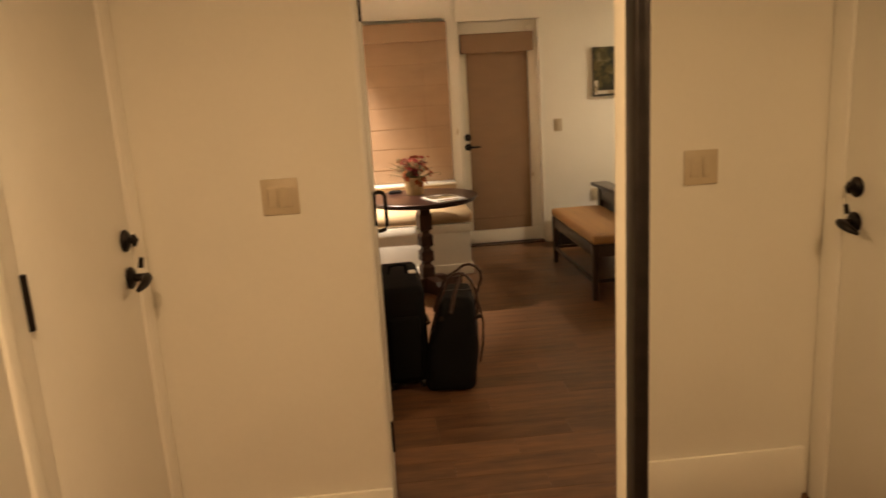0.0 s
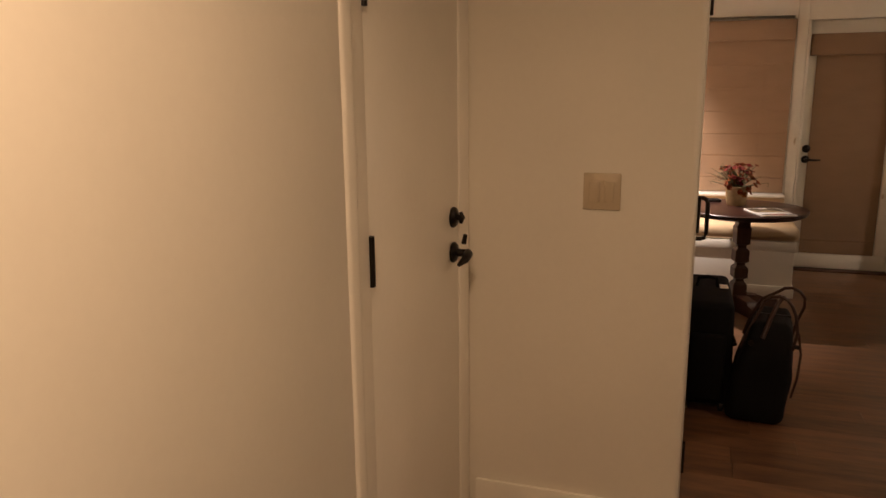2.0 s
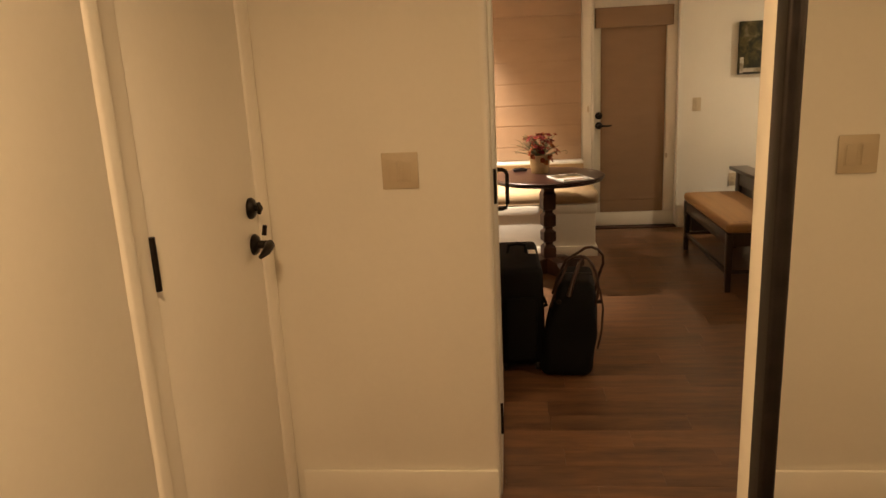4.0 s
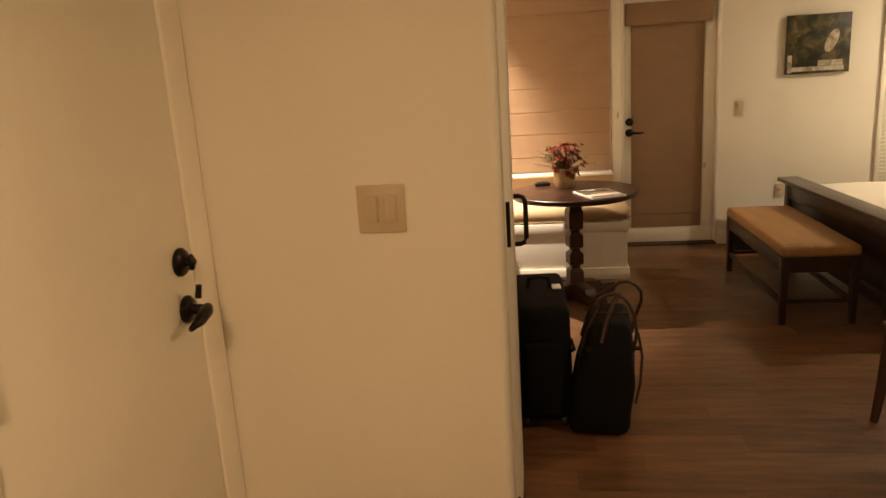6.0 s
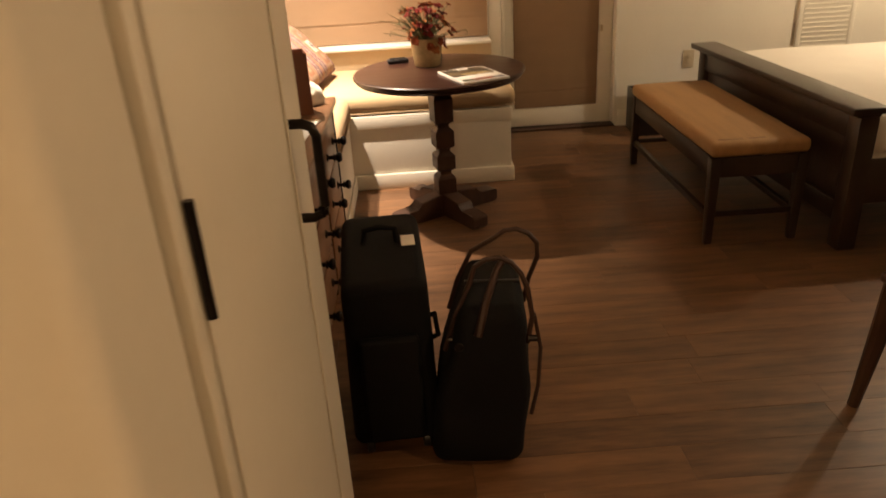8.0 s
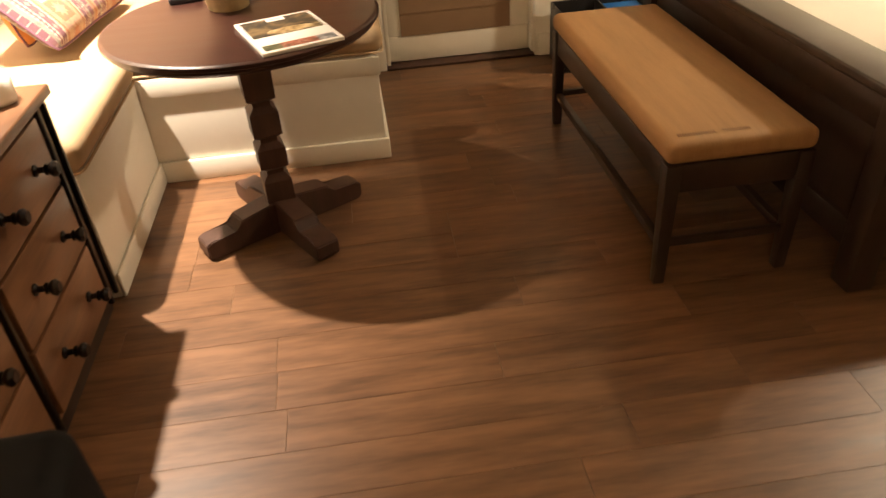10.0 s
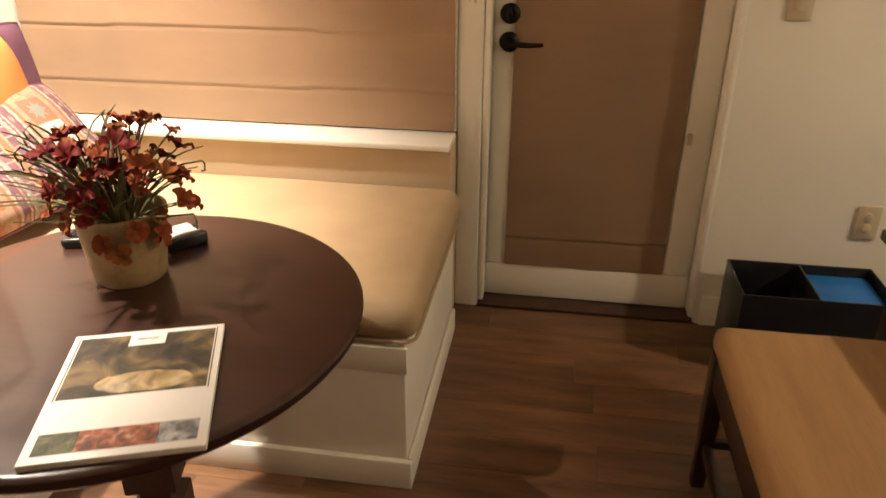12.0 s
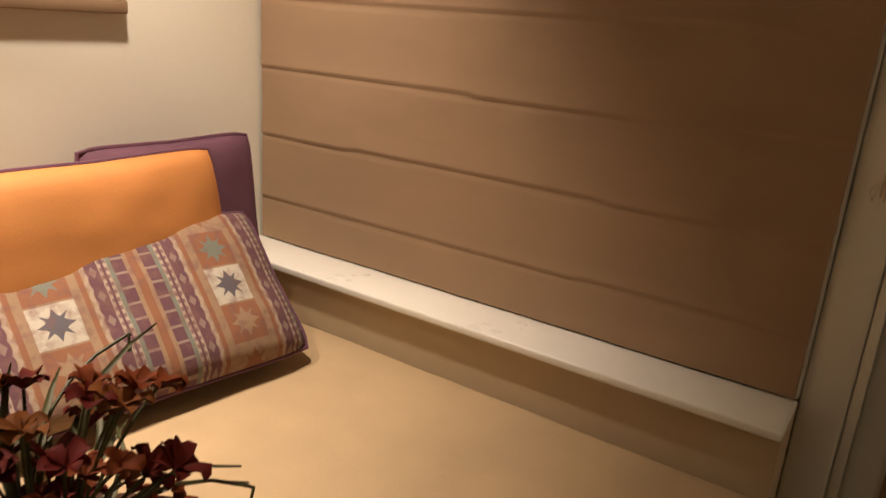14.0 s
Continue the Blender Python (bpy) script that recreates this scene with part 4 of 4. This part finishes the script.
# waste bin pair beside the bench
bn2 = thing("storage_bin", pose(2.69, 7.12, 0), "black storage bin with blue liner beside the wall", "bin")
W2, D2, H2, T2 = 0.235, 0.13, 0.292, 0.006
part("floor_panel", box(-W2, W2, -D2, D2, 0, 0.008), M_BLACKPL, bn2)
for b in ((-W2, W2, -D2, -D2 + T2), (-W2, W2, D2 - T2, D2), (-W2, -W2 + T2, -D2 + T2, D2 - T2), (W2 - T2, W2, -D2 + T2, D2 - T2), (-0.003, 0.003, -D2 + T2, D2 - T2)):
    part("side_panel", box(*b, 0.008, H2, 0.0015), M_BLACKPL, bn2)
part("liner", box(0.006, W2 - 0.010, -D2 + 0.010, D2 - 0.010, 0.03, H2 - 0.03, 0.01), M_BLUE, bn2, "blue plastic liner")

# ---------------------------------------------------------------- dresser along the side wall and what stands on it
DZ = 0.745
ds = thing("dresser", pose(0.25, 4.585, 0), "brown wooden dresser with dark edge strips and knobs", "dresser")
dw, dl = 0.335, 0.915
part("top", box(-dw, dw + 0.02, -dl, dl, DZ - 0.03, DZ, 0.006, 3), M_DRESSER, ds)
part("body", box(-dw, dw - 0.012, -dl + 0.02, dl - 0.02, 0.07, DZ - 0.031, 0.004), M_DRESSER, ds)
part("plinth", box(-dw, dw - 0.03, -dl + 0.03, dl - 0.03, 0, 0.069), M_DARK, ds)
for y in (-0.885, -0.30, 0.30, 0.83, 0.885):
    part("edge_strip", box(dw - 0.011, dw + 0.004, y - 0.008, y + 0.008, 0.06, DZ - 0.032, 0.002), M_IRON, ds, "black iron edge strip")
for c in (-0.595, 0.0, 0.56):
    for z0, z1 in ((0.10, 0.30), (0.31, 0.50), (0.51, 0.70)):
        hw = 0.265 if c < 0.5 else 0.235
        dr = part("drawer_front", box(dw - 0.011, dw + 0.008, c - hw, c + hw, z0, z1, 0.004), M_DRESSER, ds)
        for ky in (c - hw * 0.5, c + hw * 0.5):
            bm = bmesh.new()
            lathe(bm, [(0.016, 0), (0.016, 0.004), (0.008, 0.009), (0.008, 0.024), (0.015, 0.028), (0.015, 0.032), (0.010, 0.035), (0.019, 0.043), (0.021, 0.051), (0.014, 0.060)], 16, (dw + 0.008, ky, (z0 + z1) / 2), Matrix.Rotation(radians(90), 3, "Y"))
            part("knob", bm, M_IRON, dr, "black iron knob")

bg = thing("paper_bag", pose(0.40, 5.22, DZ, 0, 0, 14), "reddish brown paper carrier bag on the dresser", "bag")
bm = bmesh.new()
for (x0, x1, y0, y1) in ((-0.13, 0.13, -0.06, -0.057), (-0.13, 0.13, 0.057, 0.06), (-0.13, -0.127, -0.057, 0.057), (0.127, 0.13, -0.057, 0.057)):
    add_box(bm, x0, x1, y0, y1, 0.004, 0.25)
add_box(bm, -0.13, 0.13, -0.06, 0.06, 0, 0.0035)
part("body", bm, M_KRAFT, bg)
for y in (-0.062, 0.062):
    bm = bmesh.new()
    tube(bm, [(-0.06, y, 0.23), (-0.05, y, 0.30), (0, y, 0.33), (0.05, y, 0.30), (0.06, y, 0.23)], 0.003, 6)
    part("handle", bm, M_STRAP, bg)
ppr = thing("paper_sheets", pose(0.44, 4.96, DZ, 0, 0, -14), "white paper sheets lying on the dresser", "papers")
part("sheet", box(-0.11, 0.11, -0.15, 0.15, 0, 0.003), M_PAPER, ppr)
sh2 = part("sheet", box(-0.11, 0.11, -0.15, 0.15, 0, 0.003), M_PAPER, ppr)
sh2.matrix_local = pose(0.02, -0.02, 0.0032, 0, 0, 9)
pl = thing("plastic_bag", pose(0.50, 5.385, DZ), "crumpled white plastic bag on the dresser", "bag")
bm = bmesh.new()
bmesh.ops.create_icosphere(bm, subdivisions=4, radius=0.062)
for v in bm.verts:
    n = noise.noise(v.co * 14) * 0.02 + noise.noise(v.co * 40) * 0.006
    v.co *= 1 + n / 0.062
    v.co.z = max(v.co.z + 0.04, 0.0)
part("body", bm, M_LINEN, pl)

# ---------------------------------------------------------------- luggage
su = thing("suitcase", pose(0.832, 4.14, 0, 0, 0, 3), "black upright fabric suitcase standing on the floor", "suitcase")
bm = box(-0.132, 0.132, -0.2, 0.2, 0.035, 0.60, 0.035, 4)
for v in bm.verts:
    k = v.co.z / 0.6
    v.co.x *= 1 - 0.10 * k * k
    v.co.z += 0.03 * k * v.co.y / 0.2
part("body", bm, M_BLACK, su)
part("front_pocket", box(-0.085, 0.085, -0.232, -0.196, 0.07, 0.42, 0.016, 3), M_BLACK, su)
bm = bmesh.new()
tube(bm, [(-0.05, 0.02, 0.60), (-0.045, 0.02, 0.645), (0, 0.02, 0.655), (0.045, 0.02, 0.645), (0.05, 0.02, 0.60)], 0.010, 8)
part("top_handle", bm, M_BLACK, su)
bm = bmesh.new()
tube(bm, [(0.122, -0.08, 0.32), (0.146, -0.08, 0.33), (0.146, 0.05, 0.33), (0.122, 0.05, 0.32)], 0.008, 8)
part("side_handle", bm, M_BLACK, su)
part("luggage_tag", box(0.06, 0.10, -0.02, 0.05, 0.604, 0.608, 0.001), M_PAPER, su, "white paper luggage tag")
part("zip_band", box(-0.134, 0.134, -0.012, 0.012, 0.08, 0.3, 0.004), M_BLACKPL, su)
for sx in (-0.085, 0.085):
    for y in (-0.17, 0.17):
        bm = bmesh.new()
        lathe(bm, [(0.026, -0.012), (0.03, -0.008), (0.03, 0.008), (0.026, 0.012)], 20, (sx, y, 0.030), Matrix.Rotation(radians(90), 3, "Y"))
        part("wheel", bm, M_BLACKPL, su)

hb = thing("holdall", pose(1.085, 4.05, 0, 0, 0, -6), "black leaning holdall with brown leather straps", "bag")
bm = box(-0.14, 0.14, -0.2, 0.2, 0.0, 0.51, 0.05, 5)
bmesh.ops.subdivide_edges(bm, edges=[e for e in bm.edges if e.calc_length() > 0.12], cuts=8, use_grid_fill=True)
for v in bm.verts:
    k = v.co.z / 0.51
    v.co.x = v.co.x * (1 - 0.42 * k ** 2.2) + 0.06 * k
    v.co.y *= 1 - 0.12 * k ** 3
    v.co += Vector((1, 1, 0)) * 0.014 * noise.noise(v.co * 6)
body = part("body", bm, M_BLACK, hb, angle=70)
for y, lean in ((-0.10, -0.02), (0.09, 0.035)):
    bm = bmesh.new()
    tube(bm, [(-0.075, y * 1.25, 0.36), (-0.045, y * 1.25, 0.46), (0.0, y * 1.1, 0.56), (0.035 + lean, y, 0.605), (0.065 + lean, y, 0.627), (0.10 + lean, y, 0.632), (0.135 + lean, y, 0.617),
              (0.16 + lean, y * 1.02, 0.585), (0.172 + lean * 0.7, y * 1.05, 0.54), (0.17, y * 1.2, 0.46), (0.155, y * 1.25, 0.38)], 0.0075, 8)
    part("carry_handle", bm, M_STRAP, hb, "brown leather carry handle")
bm = bmesh.new()
tube(bm, [(0.02, -0.185, 0.44), (0.045, -0.16, 0.53), (0.075, -0.11, 0.60), (0.10, -0.09, 0.63)], [0.012, 0.011, 0.010, 0.009], 8)
part("strap", bm, M_STRAP, hb, "brown leather strap")
bm = bmesh.new()
tube(bm, [(0.175, -0.10, 0.46), (0.192, -0.12, 0.36), (0.185, -0.13, 0.24), (0.165, -0.13, 0.14)], 0.006, 6)
part("shoulder_strap", bm, M_STRAP, hb, "hanging dark leather shoulder strap")
part("zip", box(-0.02, 0.14, -0.006, 0.006, 0.502, 0.514, 0.003), M_BLACKPL, hb)
for x in (-0.05, 0.17):
    bm = bmesh.new()
    tube(bm, [(x - 0.012, -0.135, 0.40), (x + 0.012, -0.135, 0.40)], 0.010, 8)
    part("strap_ring", bm, M_IRON, hb)
bm = bmesh.new()
lathe(bm, [(0.012, 0), (0.014, 0.003), (0.012, 0.006)], 16, (-0.03, -0.205, 0.42), Matrix.Rotation(radians(90), 3, "X"))
part("buckle", bm, M_IRON, hb)

# wooden chair, of which a leg shows beside the bed
ch = thing("side_chair", pose(2.52, 3.83, 0, 0, 0, 8), "dark reddish wooden side chair on the floor", "chair")
for sx, sy in ((-1, 1), (-1, -1), (1, 1), (1, -1)):
    bm = bmesh.new()
    top = Vector((sx * 0.19, sy * 0.19, 0.43))
    tube(bm, [Vector((sx * 0.225, sy * 0.205, 0)), top * 0.5 + Vector((sx * 0.11, sy * 0.1, 0)), top], [0.017, 0.025, 0.027], 8)
    part("leg", bm, M_LEG, ch)
part("seat", box(-0.22, 0.22, -0.22, 0.22, 0.431, 0.465, 0.012, 3), M_LEG, ch)
for sy in (-0.19, 0.19):
    bm = bmesh.new()
    tube(bm, [(0.20, sy, 0.466), (0.23, sy, 0.7), (0.27, sy, 0.92)], 0.017, 8)
    part("back_post", bm, M_LEG, ch)
for z, x in ((0.62, 0.224), (0.76, 0.242), (0.90, 0.268)):
    part("back_slat", box(x - 0.009, x + 0.009, -0.172, 0.172, z - 0.025, z + 0.025, 0.004), M_LEG, ch)

# ---------------------------------------------------------------- floor planks
prng = random.Random(11)
PW = 0.148
lengths = [0.62, 0.9, 1.22]
meshes = {}
for L in lengths:
    bm = bmesh.new()
    add_box(bm, 0.0003, L - 0.0003, 0.0003, PW - 0.0003, -0.0118, 0.0, 0.0006, 1)
    meshes[L] = smooth_mesh(bm, "plank", M_PLANK, 20)


rest = bmesh.new()


def plank_row(y, x0, near, x1):
    """One row of planks from x0 to x1; those that start before near are objects, the rest is joined."""
    x = x0
    L = prng.choice(lengths)
    while x < x1 - 0.02:
        if x < near and x + L <= x1:
            p = new("plank", meshes[L])
            p.parent = floor
            p.location = (x, y, prng.uniform(-0.0006, 0.0))
        else:
            e = min(x + L, x1)
            add_box(rest, x + 0.0003, e - 0.0003, y + 0.0003, y + PW - 0.0003, -0.0118, -0.0004)
        x += L
        L = prng.choice(lengths)


for j in range(33):
    plank_row(2.4 + j * PW, -0.30 + prng.uniform(0, 0.2), 3.0, XR)
for j in range(28):
    y = 2.4 - (j + 1) * PW
    plank_row(y, -0.25 + prng.uniform(0, 0.2), -9, XR if y > 1.35 else 1.25)
tagged(part("plank_field", rest, M_PLANK, floor), kind="stuff")
